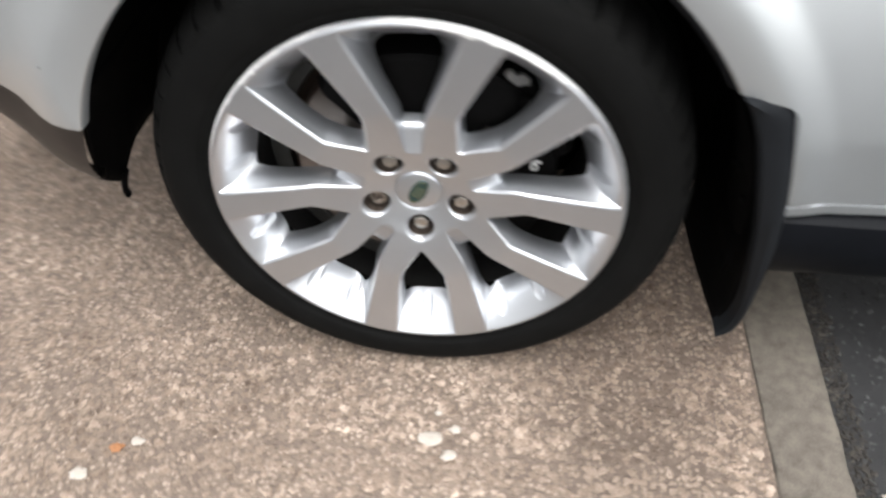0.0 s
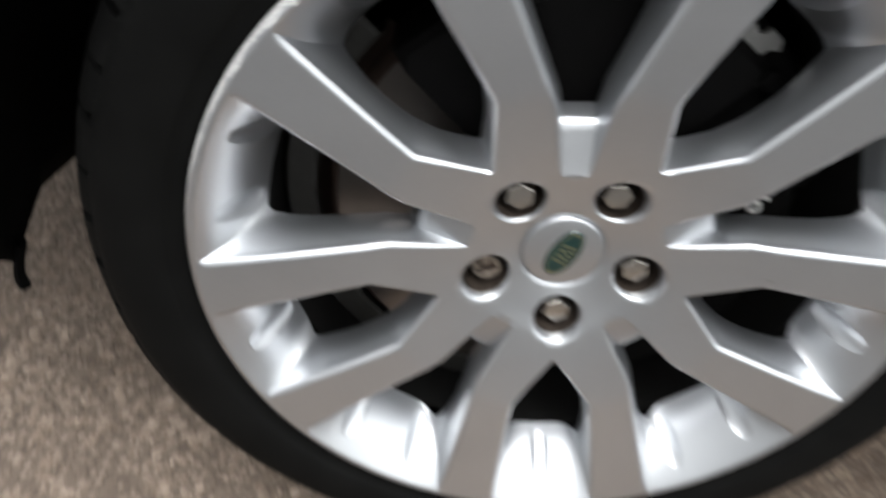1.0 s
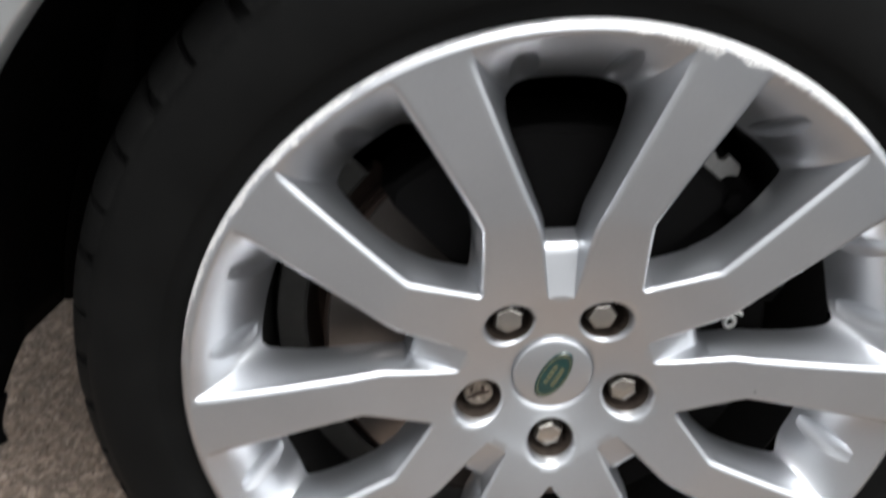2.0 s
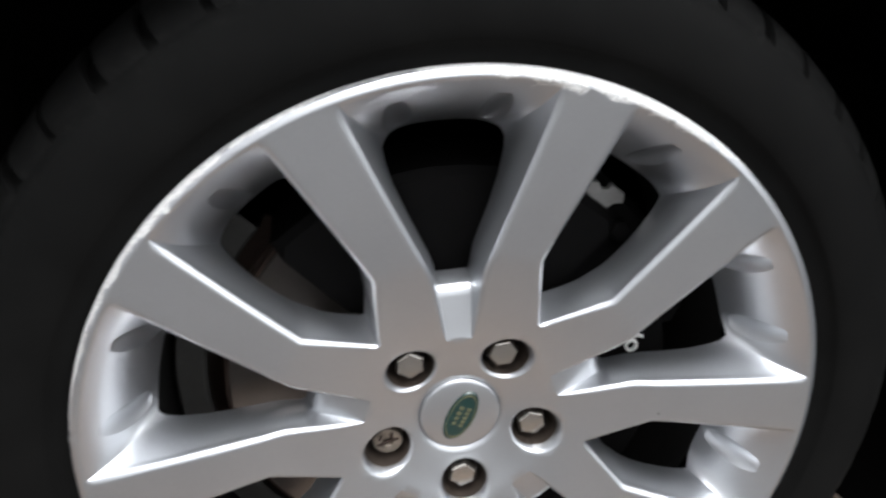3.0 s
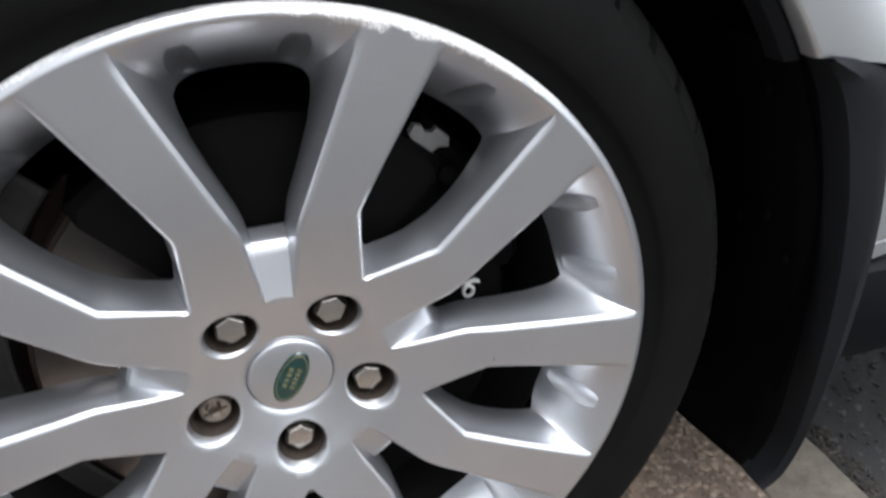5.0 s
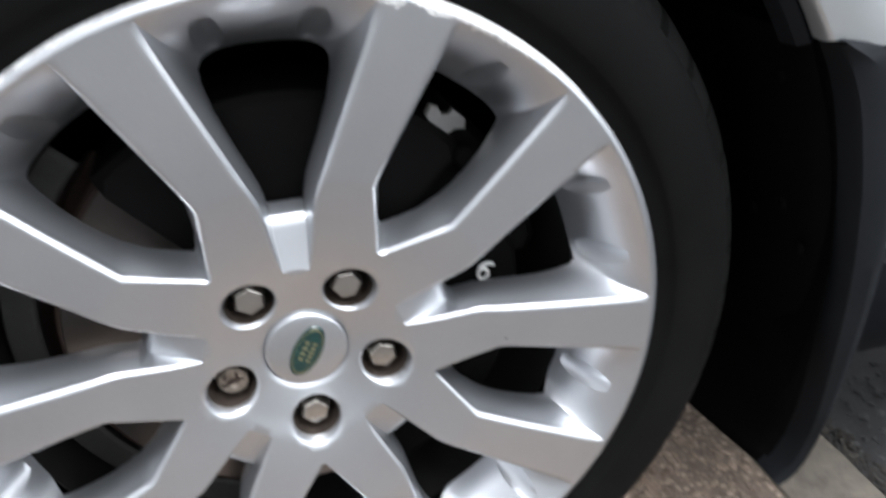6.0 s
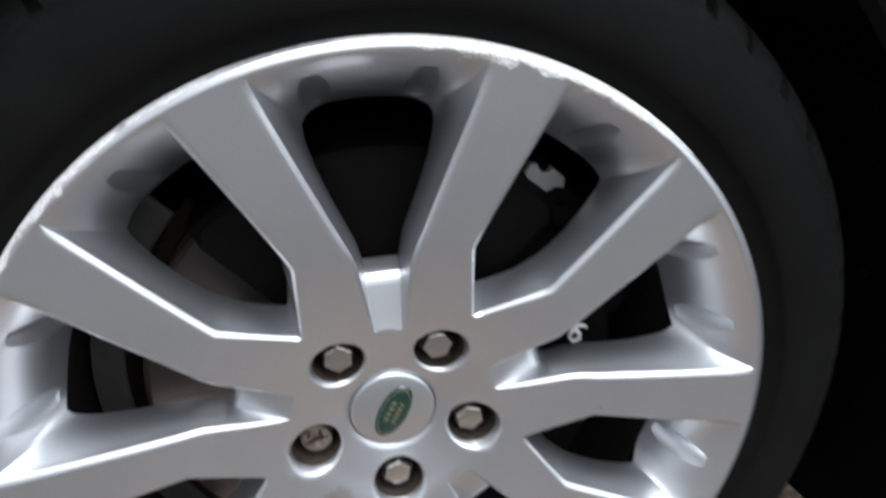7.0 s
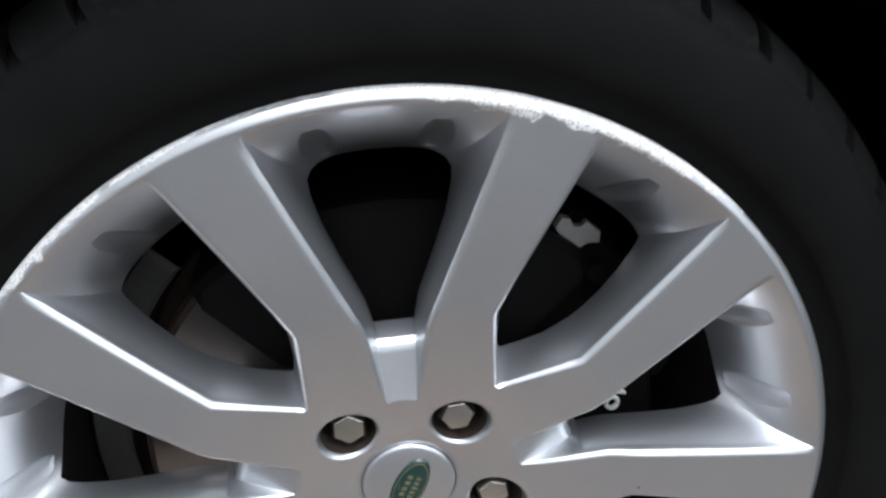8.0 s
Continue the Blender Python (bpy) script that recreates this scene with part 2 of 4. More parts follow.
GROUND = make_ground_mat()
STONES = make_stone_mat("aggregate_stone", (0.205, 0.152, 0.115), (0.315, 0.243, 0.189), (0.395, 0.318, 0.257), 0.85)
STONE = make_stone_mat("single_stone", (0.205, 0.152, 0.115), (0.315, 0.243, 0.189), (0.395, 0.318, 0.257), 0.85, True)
CHIPS = make_stone_mat("road_chipping", (0.009, 0.009, 0.009), (0.022, 0.022, 0.022), (0.085, 0.085, 0.085), 0.65)
KERB = simple("concrete_edging", (0.125, 0.108, 0.088), 0.88, 0.0, 0.42, 48, 0.003)
GRIT = make_stone_mat("dark_grit", (0.012, 0.011, 0.010), (0.024, 0.021, 0.018), (0.055, 0.047, 0.038), 0.8)
ROAD = simple("asphalt", (0.017, 0.017, 0.0175), 0.7, 0.0, 0.5, 55, 0.004)
LEAF = simple("dry_leaf", (0.33, 0.15, 0.065), 0.7, 0.0, 0.35, 200, 0.0005)
CHALK = simple("pale_stone", (0.42, 0.38, 0.33), 0.8, 0.0, 0.12, 120, 0.001)
RUST = simple("rusty_steel", (0.035, 0.020, 0.014), 0.75, 0.2, 0.4, 120, 0.0006)
SHIELD = simple("dull_shield", (0.05, 0.049, 0.046), 0.6, 0.3, 0.3, 60, 0.0004)
VALANCE = simple("brown_black_valance", (0.0125, 0.0095, 0.0083), 0.5, 0.0, 0.2, 30, 0.0003)
SILL = simple("dark_sill", (0.0030, 0.0036, 0.0050), 0.5, 0.0, 0.25, 14, 0.0002, gloss=0.11)
CAP = simple("dull_grey_strip", (0.16, 0.165, 0.17), 0.5, 0.2, 0.15, 30)


# ---- building helpers ----
def part(name, bm, mat, parent=None, label="", smooth=35):
    me = bpy.data.meshes.new(name)
    bm.normal_update()
    bm.to_mesh(me)
    bm.free()
    ob = new(name, me)
    if mat:
        me.materials.append(mat)
    if smooth:
        me.shade_smooth()
        me.set_sharp_from_angle(angle=radians(smooth))
    if parent:
        ob.parent = parent
        if parent.type == "EMPTY":
            ob.matrix_parent_inverse = Matrix.Translation(-parent.location)
    if label:
        tagged(ob, label)
    return ob


def sheet(bm, rows, close=False):
    """Quads between rows of points or of vertices already made."""
    made = [[p if isinstance(p, bmesh.types.BMVert) else bm.verts.new(p) for p in row] for row in rows]
    for a, b in zip(made, made[1:]):
        n = len(a)
        for i in range(n if close else n - 1):
            q = [a[i], a[(i + 1) % n], b[(i + 1) % n], b[i]]
            q = [w for k, w in enumerate(q) if w not in q[:k]]
            if len(q) > 2:
                bm.faces.new(q)
    return made


def turned(profile, steps, centre=(0, 0, HUB), arc=None):
    """A surface of revolution round the wheel's axle from (radius, depth) pairs."""
    bm = bmesh.new()
    a0, a1 = arc or (0, 360)
    rows = []
    for r, d in profile:
        n = steps if arc is None else steps + 1
        rows.append([(centre[0] + r * math.cos(radians(a0 + (a1 - a0) * k / steps)), centre[1] + d, centre[2] + r * math.sin(radians(a0 + (a1 - a0) * k / steps))) for k in range(n)])
    sheet(bm, rows, close=arc is None)
    bmesh.ops.recalc_face_normals(bm, faces=bm.faces)
    return bm


def box(x0, x1, y0, y1, z0, z1, r=0.004, seg=2):
    bm = bmesh.new()
    bmesh.ops.create_cube(bm, size=1, matrix=Matrix.LocRotScale(((x0 + x1) / 2, (y0 + y1) / 2, (z0 + z1) / 2), None, (x1 - x0, y1 - y0, z1 - z0)))
    bmesh.ops.bevel(bm, geom=bm.edges[:], offset=r, segments=seg, affect="EDGES", profile=0.5)
    return bm


def thicken(ob, t, offset=-1.0):
    s = ob.modifiers.new("thickness", "SOLIDIFY")
    s.thickness, s.offset = t, offset
    return ob


# ---- ground ----
def scatter(name, mat, x0, x1, y0, y1, step, size, rise, z, label, seed, keep=1.0, cluster=0.0, bare=None):
    """Stones set in the surface: low irregular domes, each an island of one mesh."""
    rng = np.random.default_rng(seed)
    nx, ny = int((x1 - x0) / step), int((y1 - y0) / step)
    gx, gy = np.meshgrid(np.arange(nx), np.arange(ny))
    cx = (x0 + (gx + 0.5 * (gy % 2) + rng.uniform(-0.48, 0.48, gx.shape) + 0.5) * step).ravel()
    cy = (y0 + (gy + rng.uniform(-0.48, 0.48, gx.shape) + 0.5) * step).ravel()
    lumps = 0.0
    for cell, amount in ((0.10, 0.25), (0.035, 0.45)):
        grid = rng.uniform(-1, 1, (int((y1 - y0) / cell) + 3, int((x1 - x0) / cell) + 3))
        u, w = (cx - x0) / cell, (cy - y0) / cell
        i, j = np.clip(u.astype(int), 0, grid.shape[1] - 2), np.clip(w.astype(int), 0, grid.shape[0] - 2)
        fu, fw = u - i, w - j
        lumps = lumps + amount * ((grid[j, i] * (1 - fu) + grid[j, i + 1] * fu) * (1 - fw) + (grid[j + 1, i] * (1 - fu) + grid[j + 1, i + 1] * fu) * fw)
    rim = np.minimum(np.minimum(cy - y0, y1 - cy), cx - x0 if cluster else 9.0) / 0.35
    ok = (rng.uniform(0, 1, cx.shape) < (keep + cluster * lumps) * np.clip(rim, 0, 1)) & (cx < x1 - size * 0.6) & (cx > x0 + size * 0.6)
    if bare:
        ok &= (cx < bare[0]) | (cx > bare[1]) | (cy < bare[2]) | (cy > bare[3])
    cx, cy = cx[ok], cy[ok]
    n, s = len(cx), 6
    rad = size * rng.uniform(0.35, 1.0, n) ** 1.3 * 0.62
    hgt = rise * rng.uniform(0.1, 1.0, n) ** 1.5
    turn, slim = rng.uniform(0, 6.28, n), rng.uniform(0.5, 1.0, n)
    ang = turn[:, None] + np.arange(s) / s * 2 * np.pi + rng.uniform(-0.25, 0.25, (n, s))
    wob = rad[:, None] * rng.uniform(0.4, 1.4, (n, s))
    lean = rng.uniform(-0.12, 0.12, (n, 2))

    def ring(k, h, deep):
        u, w = wob * k * np.cos(ang), wob * k * slim[:, None] * np.sin(ang)
        px = u * np.cos(turn)[:, None] - w * np.sin(turn)[:, None]
        py = u * np.sin(turn)[:, None] + w * np.cos(turn)[:, None]
        pz = z + (hgt[:, None] * h + px * lean[:, :1] + py * lean[:, 1:] if not deep else -0.002 + 0 * px)
        return np.stack([cx[:, None] + px, cy[:, None] + py, pz], -1)

    verts = np.concatenate([ring(1.08, 0, True), ring(1.0, 0.62, False), ring(0.62, 1.0, False)], 1).reshape(-1, 3)
    base = (np.arange(n) * 3 * s)[:, None]
    i = np.arange(s)
    j = (i + 1) % s
    faces = []
    for off in (0, s):
        q = np.stack([base + off + i, base + off + j, base + off + s + j, base + off + s + i], -1)
        faces.append(q.reshape(-1, 4))
    quads = np.concatenate(faces).tolist()
    tops = (base + 2 * s + i).tolist()
    me = bpy.data.meshes.new(name)
    me.from_pydata(verts.tolist(), [], quads + tops)
    me.materials.append(mat)
    me.shade_smooth()
    me.set_sharp_from_angle(angle=radians(38))
    return tagged(new(name, me), label, "gravel", kind="stuff")


NEAR_STRIP = (-0.33, 0.44, -0.235, -0.180)      # where the stones lie nearest to the eye


def near_stones(ground):
    """The nearest stones one by one: a few low irregular domes, turned and scaled."""
    rng = random.Random(17)
    kinds = []
    for k in range(9):
        wob = [rng.uniform(0.55, 1.25) for _ in range(7)]
        tilt = rng.uniform(-0.1, 0.1)
        bm = bmesh.new()
        rows = []
        for size, high in ((1.1, -0.35), (1.0, 0.6), (0.62, 1.0)):
            rows.append([(size * wob[i] * math.cos(2 * math.pi * i / 7), size * wob[i] * math.sin(2 * math.pi * i / 7), high + tilt * math.cos(2 * math.pi * i / 7)) for i in range(7)])
        made = sheet(bm, rows, close=True)
        bm.faces.new(made[-1])
        bmesh.ops.recalc_face_normals(bm, faces=bm.faces)
        me = bpy.data.meshes.new("stone")
        bm.to_mesh(me)
        bm.free()
        me.materials.append(STONE)
        me.shade_smooth()
        me.set_sharp_from_angle(angle=radians(38))
        kinds.append(me)
    x0, x1, y0, y1 = NEAR_STRIP
    step = 0.0112
    for j in range(int((y1 - y0) / step)):
        for i in range(int((x1 - x0) / step)):
            if rng.random() > 0.88:
                continue
            x, y = x0 + (i + 0.5 * (j % 2) + rng.uniform(0.1, 0.9)) * step, y0 + (j + rng.uniform(0.1, 0.9)) * step
            size = 0.0078 * rng.uniform(0.45, 1.0)
            ob = new("stone", rng.choice(kinds))
            ob.parent = ground
            ob.matrix_local = Matrix.LocRotScale((x, y, 0.0), Euler((0, 0, rng.uniform(0, 6.28))), (size, size * rng.uniform(0.6, 1.0), 0.0013 * rng.uniform(0.4, 1.0)))


def make_ground():
    bm = bmesh.new()
    sheet(bm, [[(-400, -400, 0), (0.514, -400, 0)], [(-400, 400, 0), (0.514, 400, 0)]])
    ground = tagged(part("ground", bm, GROUND), "brown exposed aggregate drive", "ground", kind="structure")
    bm = bmesh.new()
    sheet(bm, [[(0.621, -400, -0.010), (400, -400, -0.010)], [(0.621, 400, -0.010), (400, 400, -0.010)]])
    tagged(part("road", bm, ROAD), "dark damp asphalt beyond the concrete edging", "road", kind="structure")
    kerb = new("kerb")
    kerb.location = (0.568, 0, 0)
    tagged(kerb, "worn concrete edging strip flush with the drive", "kerb", kind="structure")
    y = -6.755
    while y < 6:
        bm = bmesh.new()
        rows = []
        for i in range(41):
            v = y + 0.907 * i / 40
            w = 0.0022 * noise.noise((v * 22, 3.1, 0)) + 0.0016 * noise.noise((v * 70, 1.7, 0))
            h = 0.0012 * noise.noise((v * 9, 7.7, 0))
            e = 0.006 if 0 < i < 40 else 0.012
            rows.append([(0.514 + w, v, -0.12), (0.514 + w, v, 0.004 - e), (0.5165 + w, v, 0.0022 + h), (0.521 + w, v, 0.004 + h), (0.568, v, 0.0045 + h), (0.614 - w, v, 0.004 + h), (0.6185 - w, v, 0.0020 + h), (0.621 - w, v, 0.003 - e), (0.621 - w, v, -0.12)])
        made = sheet(bm, rows)
        bm.faces.new(made[0])
        bm.faces.new(made[-1])
        bmesh.ops.recalc_face_normals(bm, faces=bm.faces)
        part("edging_slab", bm, KERB, kerb)
        y += 0.915
    for y0, y1 in ((-400.0, -6.763), (y, 400.0)):
        part("edging_run", box(0.514, 0.621, y0, y1, -0.12, 0.004, 0.004), KERB, kerb)
    scatter("aggregate", STONES, -1.5, 0.514, -0.52, 1.0, 0.0090, 0.0162, 0.0015, 0.0, "pale and brown stones set in the drive surface", 3, 0.60, 1.5, NEAR_STRIP)
    scatter("road_chippings", CHIPS, 0.623, 1.5, -0.7, 1.1, 0.011, 0.0105, 0.0030, -0.010, "dark and pale chippings in the asphalt", 4, 0.4)
    scatter("edge_grit", GRIT, 0.619, 0.667, -1.2, 1.2, 0.0062, 0.0105, 0.0045, -0.010, "dark wet grit lying along the edging", 5)
    return ground


def flake(name, mat, x, y, size, label, category, seed, lift=0.002, curl=0.3):
    rng = random.Random(seed)
    bm = bmesh.new()
    n = 14
    rows = []
    shape = [rng.uniform(0.75, 1.15) for _ in range(n)]
    for k, h in ((0.0, 1.0), (0.5, 0.9), (0.85, 0.55), (1.0, 0.1), (0.9, -0.2)):
        rows.append([(x + size * k * shape[i] * math.cos(2 * math.pi * i / n), y + size * 0.75 * k * shape[i] * math.sin(2 * math.pi * i / n), lift * (0.6 + h) + curl * size * k * k * max(0, math.cos(2 * math.pi * i / n + 1))) for i in range(n)])
    sheet(bm, rows, close=True)
    bmesh.ops.remove_doubles(bm, verts=bm.verts[:], dist=1e-6)
    bmesh.ops.recalc_face_normals(bm, faces=bm.faces)
    tagged(part(name, bm, mat), label, category, "pebbles on the drive" if category == "stone" else "")


ground = make_ground()
flake("fallen_leaf", LEAF, -0.458, -0.216, 0.013, "small curled orange-brown dry leaf on the drive", "leaf", 1, 0.003, 0.35)
for px, py, pr, ps in ((-0.430, -0.202, 0.011, 2), (0.052, -0.145, 0.010, 3), (0.018, -0.163, 0.020, 4), (0.046, -0.190, 0.012, 5), (0.024, -0.118, 0.006, 6), (-0.50, -0.262, 0.016, 7), (0.662, -0.207, 0.009, 8)):
    flake("pebble", CHALK, px, py, pr, "pale flat pebble lying on the drive", "stone", ps, 0.004, 0.0)

# ---- the wheel ----
FACE_R = [0.0, 0.030, 0.036, 0.060, 0.0735, 0.0977, 0.1443, 0.20, 0.259, 0.30]
FACE_Y = [0.001, 0.001, -0.001, -0.0080, -0.0130, -0.0182, -0.0266, -0.0310, -0.0350, -0.037]


def face_y(r):
    return float(np.interp(r, FACE_R, FACE_Y))


def on_line(pts, r):
    """The point at distance r from the hub on a line of (along, across) points."""
    for p, q in zip(pts, pts[1:]):
        if math.hypot(*p) <= r + 1e-9 and r <= math.hypot(*q) + 1e-9:
            lo, hi = 0.0, 1.0
            for _ in range(40):
                m = (lo + hi) / 2
                if math.hypot(p[0] + (q[0] - p[0]) * m, p[1] + (q[1] - p[1]) * m) < r:
                    lo = m
                else:
                    hi = m
            return p[0] + (q[0] - p[0]) * lo, p[1] + (q[1] - p[1]) * lo
    return pts[-1] if r > math.hypot(*pts[-1]) else pts[0]


def polar_pt(r, off):
    return r * math.cos(radians(off)), r * math.sin(radians(off))


RIDGE_A = [(0.0732, 0.0093), (0.131, 0.0176), polar_pt(0.2585, 15.1)]
RIDGE_B = [(0.0977, 0.0), polar_pt(0.1443, 12.42), polar_pt(0.2585, 9.85)]
ROW_R = [0.0977, 0.103, 0.109, 0.115, 0.122, 0.130, 0.138, 0.1443, 0.15, 0.16, 0.172, 0.185, 0.20, 0.215, 0.23, 0.243, 0.252, 0.2585]
RIM_R = 0.2636       # where the gutter meets the lip
OPEN_Y = 0.012
INNER_R = 0.2228     # its inner edge, where the openings begin
# the gutter's section: a cone inside the lip, bending softly towards the back
SCOOP_R, SCOOP_V, SCOOP_D = 0.0150, (0.16, 0.92), 0.0036      # round cuts across that bend


def section(v):
    return v + 0.13 * math.sin(math.pi * v) * (1 + 0.6 * (0.5 - v))


def place(phi, a, l, y):
    c, s = math.cos(radians(phi)), math.sin(radians(phi))
    return (a * c - l * s, y, HUB + a * s + l * c)


def chamfer(p0, p1, p2):
    """Points over the edge between a spoke's face and its wall: a flat bevel, softly rounded at both sides."""
    a, b = p0.lerp(p1, 0.5), p1.lerp(p2, 0.5)
    return [p0, p0.lerp(a, 0.78), a.lerp(b, 0.11), a.lerp(b, 0.5), a.lerp(b, 0.89), b.lerp(p2, 0.22)]


def make_rim(car):
    bm = bmesh.new()
    cache = {}

    def vert(phi, a, l, y):
        p = place(phi, a, l, y)
        key = tuple(round(c, 5) for c in p)
        if key not in cache:
            cache[key] = bm.verts.new(p)
        return cache[key]

    def soft_at(r):
        return float(np.interp(r, [0.0735, 0.0855, 0.165], [0.0, 0.0031, 0.0062]))

    def edge_angle(ridge, r):
        """Angle off the gap's axis at which the flat face of the spoke ends."""
        a, l = on_line(ridge, r)
        return math.degrees(math.atan2(l, a)) + math.degrees(soft_at(r) / r)

    M = 16

    def gut(half_top, half_bot, u, v, scoops):
        off = u * (half_top + (half_bot - half_top) * v)
        r = RIM_R + (INNER_R - RIM_R) * section(v) - (0.0017 if half_top > 12 else 0.0030) * v ** 3 * abs(u) ** 9
        y = face_y(RIM_R) + (OPEN_Y + 0.014 * (1 - abs(u) ** 5) - face_y(RIM_R)) * v
        for s in scoops:
            across = radians(off - s) * 0.24
            if abs(across) < SCOOP_R:
                r += max(0.0, chord(v) - SCOOP_R + math.sqrt(SCOOP_R ** 2 - across ** 2))
        return (*polar_pt(r, off), y)

    def chord(v):
        """How far a cut across the gutter's bend goes below its surface."""
        f = (v - SCOOP_V[0]) / (SCOOP_V[1] - SCOOP_V[0])
        return SCOOP_D * 4 * f * (1 - f) if 0 <= f <= 1 else 0.0

    crisp = bm.edges.layers.int.new("crisp")
    nets = {}

    def net(half_top, half_bot, scoops):
        """A flat net over a gutter, (u, v) points and triangles, with each scoop's outline in it."""
        n = 84 if half_top > 12 else 56

        def flat(u, v):
            return Vector((u * (half_top + (half_bot - half_top) * v) * 0.0042, v * 0.05))

        uv, lines = [(-1 + 2 * i / n, 0.0) for i in range(n + 1)], []
        uv += [(1.0, k / M) for k in range(1, M + 1)] + [(1 - 2 * i / n, 1.0) for i in range(1, n + 1)] + [(-1.0, 1 - k / M) for k in range(1, M)]
        lines += [(i, (i + 1) % len(uv)) for i in range(len(uv))]
        loops = []
        for s in scoops:
            ring = []
            for side in (1, -1):
                for i in range(1, 24):
                    v = SCOOP_V[0] + (SCOOP_V[1] - SCOOP_V[0]) * (i if side > 0 else 24 - i) / 24
                    across = math.sqrt(max(0.0, SCOOP_R ** 2 - (SCOOP_R - chord(v)) ** 2))
                    ring.append(((s + side * math.degrees(across / 0.24)) / (half_top + (half_bot - half_top) * v), v))
            start = len(uv)
            uv += ring
            lines += [(start + i, start + (i + 1) % len(ring)) for i in range(len(ring))]
            loops.append((start, len(ring)))
        edge = [flat(*p) for p in uv[:]]
        for k in range(1, 2 * M):
            for i in range(1, n):
                p = flat(-1 + 2 * (i + 0.5 * (k % 2)) / n, k / (2 * M))
                if abs(-1 + 2 * (i + 0.5 * (k % 2)) / n) < 0.985 and min((p - q).length_squared for q in edge) > 0.0006 ** 2:
                    uv.append((-1 + 2 * (i + 0.5 * (k % 2)) / n, k / (2 * M)))
        pts, _, tris, origin, _, _ = delaunay_2d_cdt([flat(*p) for p in uv], lines, [], 1, 1e-9)
        assert len(pts) == len(uv)
        order = [o[0] for o in origin]
        return uv, [[order[i] for i in t] for t in tris], loops

    def gutter(phi, half_top, half_bot, scoops):
        if half_top not in nets:
            nets[half_top] = net(half_top, half_bot, scoops)
        uv, tris, loops = nets[half_top]
        vs = [vert(phi, *gut(half_top, half_bot, u, v, scoops)) for u, v in uv]
        for t in tris:
            q = [vs[i] for i in t]
            if len(set(q)) == 3:
                bm.faces.new(q)
        for start, count in loops:
            for i in range(count):
                e = bm.edges.get((vs[start + i], vs[start + (i + 1) % count]))
                if e:
                    e[crisp] = 1

    def wall(phi, sgn, ridge, r, foot, foot_y, bow, n=M, aim=None):
        """One column of a gap's wall, from the face over the rounded ridge down to the foot."""
        a, l = on_line(ridge, r)
        soft = soft_at(r)
        p0 = Vector((*polar_pt(r, edge_angle(ridge, r)), face_y(r)))
        p1 = Vector((a, l, face_y(r)))
        pf = Vector((*foot, foot_y))
        v0 = min(0.5, 1.15 * soft / max((pf - p1).length, 1e-6))
        p2 = p1.lerp(pf, v0)
        if aim:
            p2 = p1 + (pf.lerp(aim[0], aim[1]) - p1).normalized() * (p2 - p1).length
        col = chamfer(p0, p1, p2)
        for i in range(n + 1):
            v = v0 + (1 - v0) * i / n
            q = p2.lerp(pf, i / n)
            q.y -= bow * math.sin(math.pi * (v - v0) / (1 - v0))
            col.append(q)
        return [vert(phi, q.x, sgn * max(q.y, 0.0), q.z) for q in col]

    def tip(phi, sgn, ridge, half_top, half_bot):
        """The last column, which the wall shares with the gutter."""
        r = ROW_R[-1]
        p0 = Vector((*polar_pt(r, edge_angle(ridge, r)), face_y(r)))
        first = Vector(gut(half_top, half_bot, 1, 1 / M, ()))
        p1 = Vector((*on_line(ridge, r), face_y(r)))
        col = chamfer(p0, p1, first)
        col += [first] * 1 + [Vector(gut(half_top, half_bot, 1, max(1, i) / M, ())) for i in range(1, M + 1)]
        vs = [vert(phi, q.x, sgn * q.y, q.z) for q in col]
        corner = vert(phi, *(lambda p: (p[0], sgn * p[1], p[2]))(gut(half_top, half_bot, 1, 0, ())))
        for p, q in zip(vs[:6], vs[1:7]):
            if len({p, q, corner}) == 3:
                bm.faces.new((p, q, corner))
        return vs

    def foot_a(r):
        at = [0.115, 0.138, 0.185, 0.215, 0.243, 0.252]
        return float(np.interp(r, at, [0.118, 0.135, 0.165, 0.185, 0.203, 0.2125])), float(np.interp(r, at, [0.0126, 0.0164, 0.0285, 0.0358, 0.0402, 0.0410]))

    def foot_b(r):
        at = [0.0977, 0.109, 0.122, 0.138, 0.1443, 0.16, 0.185, 0.215, 0.243, 0.252]
        along = [0.111, 0.122, 0.133, 0.146, 0.150, 0.160, 0.175, 0.192, 0.207, 0.2135]
        across = [0.0012, 0.0110, 0.0195, 0.0258, 0.0278, 0.0308, 0.0338, 0.0352, 0.0350, 0.0344]
        return float(np.interp(r, at, along)), float(np.interp(r, at, across))

    who = bm.faces.layers.int.new("piece")

    def mark(n):
        """Give the faces made since the last call to a spoke (1 to 10) or to the rest (99)."""
        for f in bm.faces:
            if f[who] == 0:
                f[who] = n

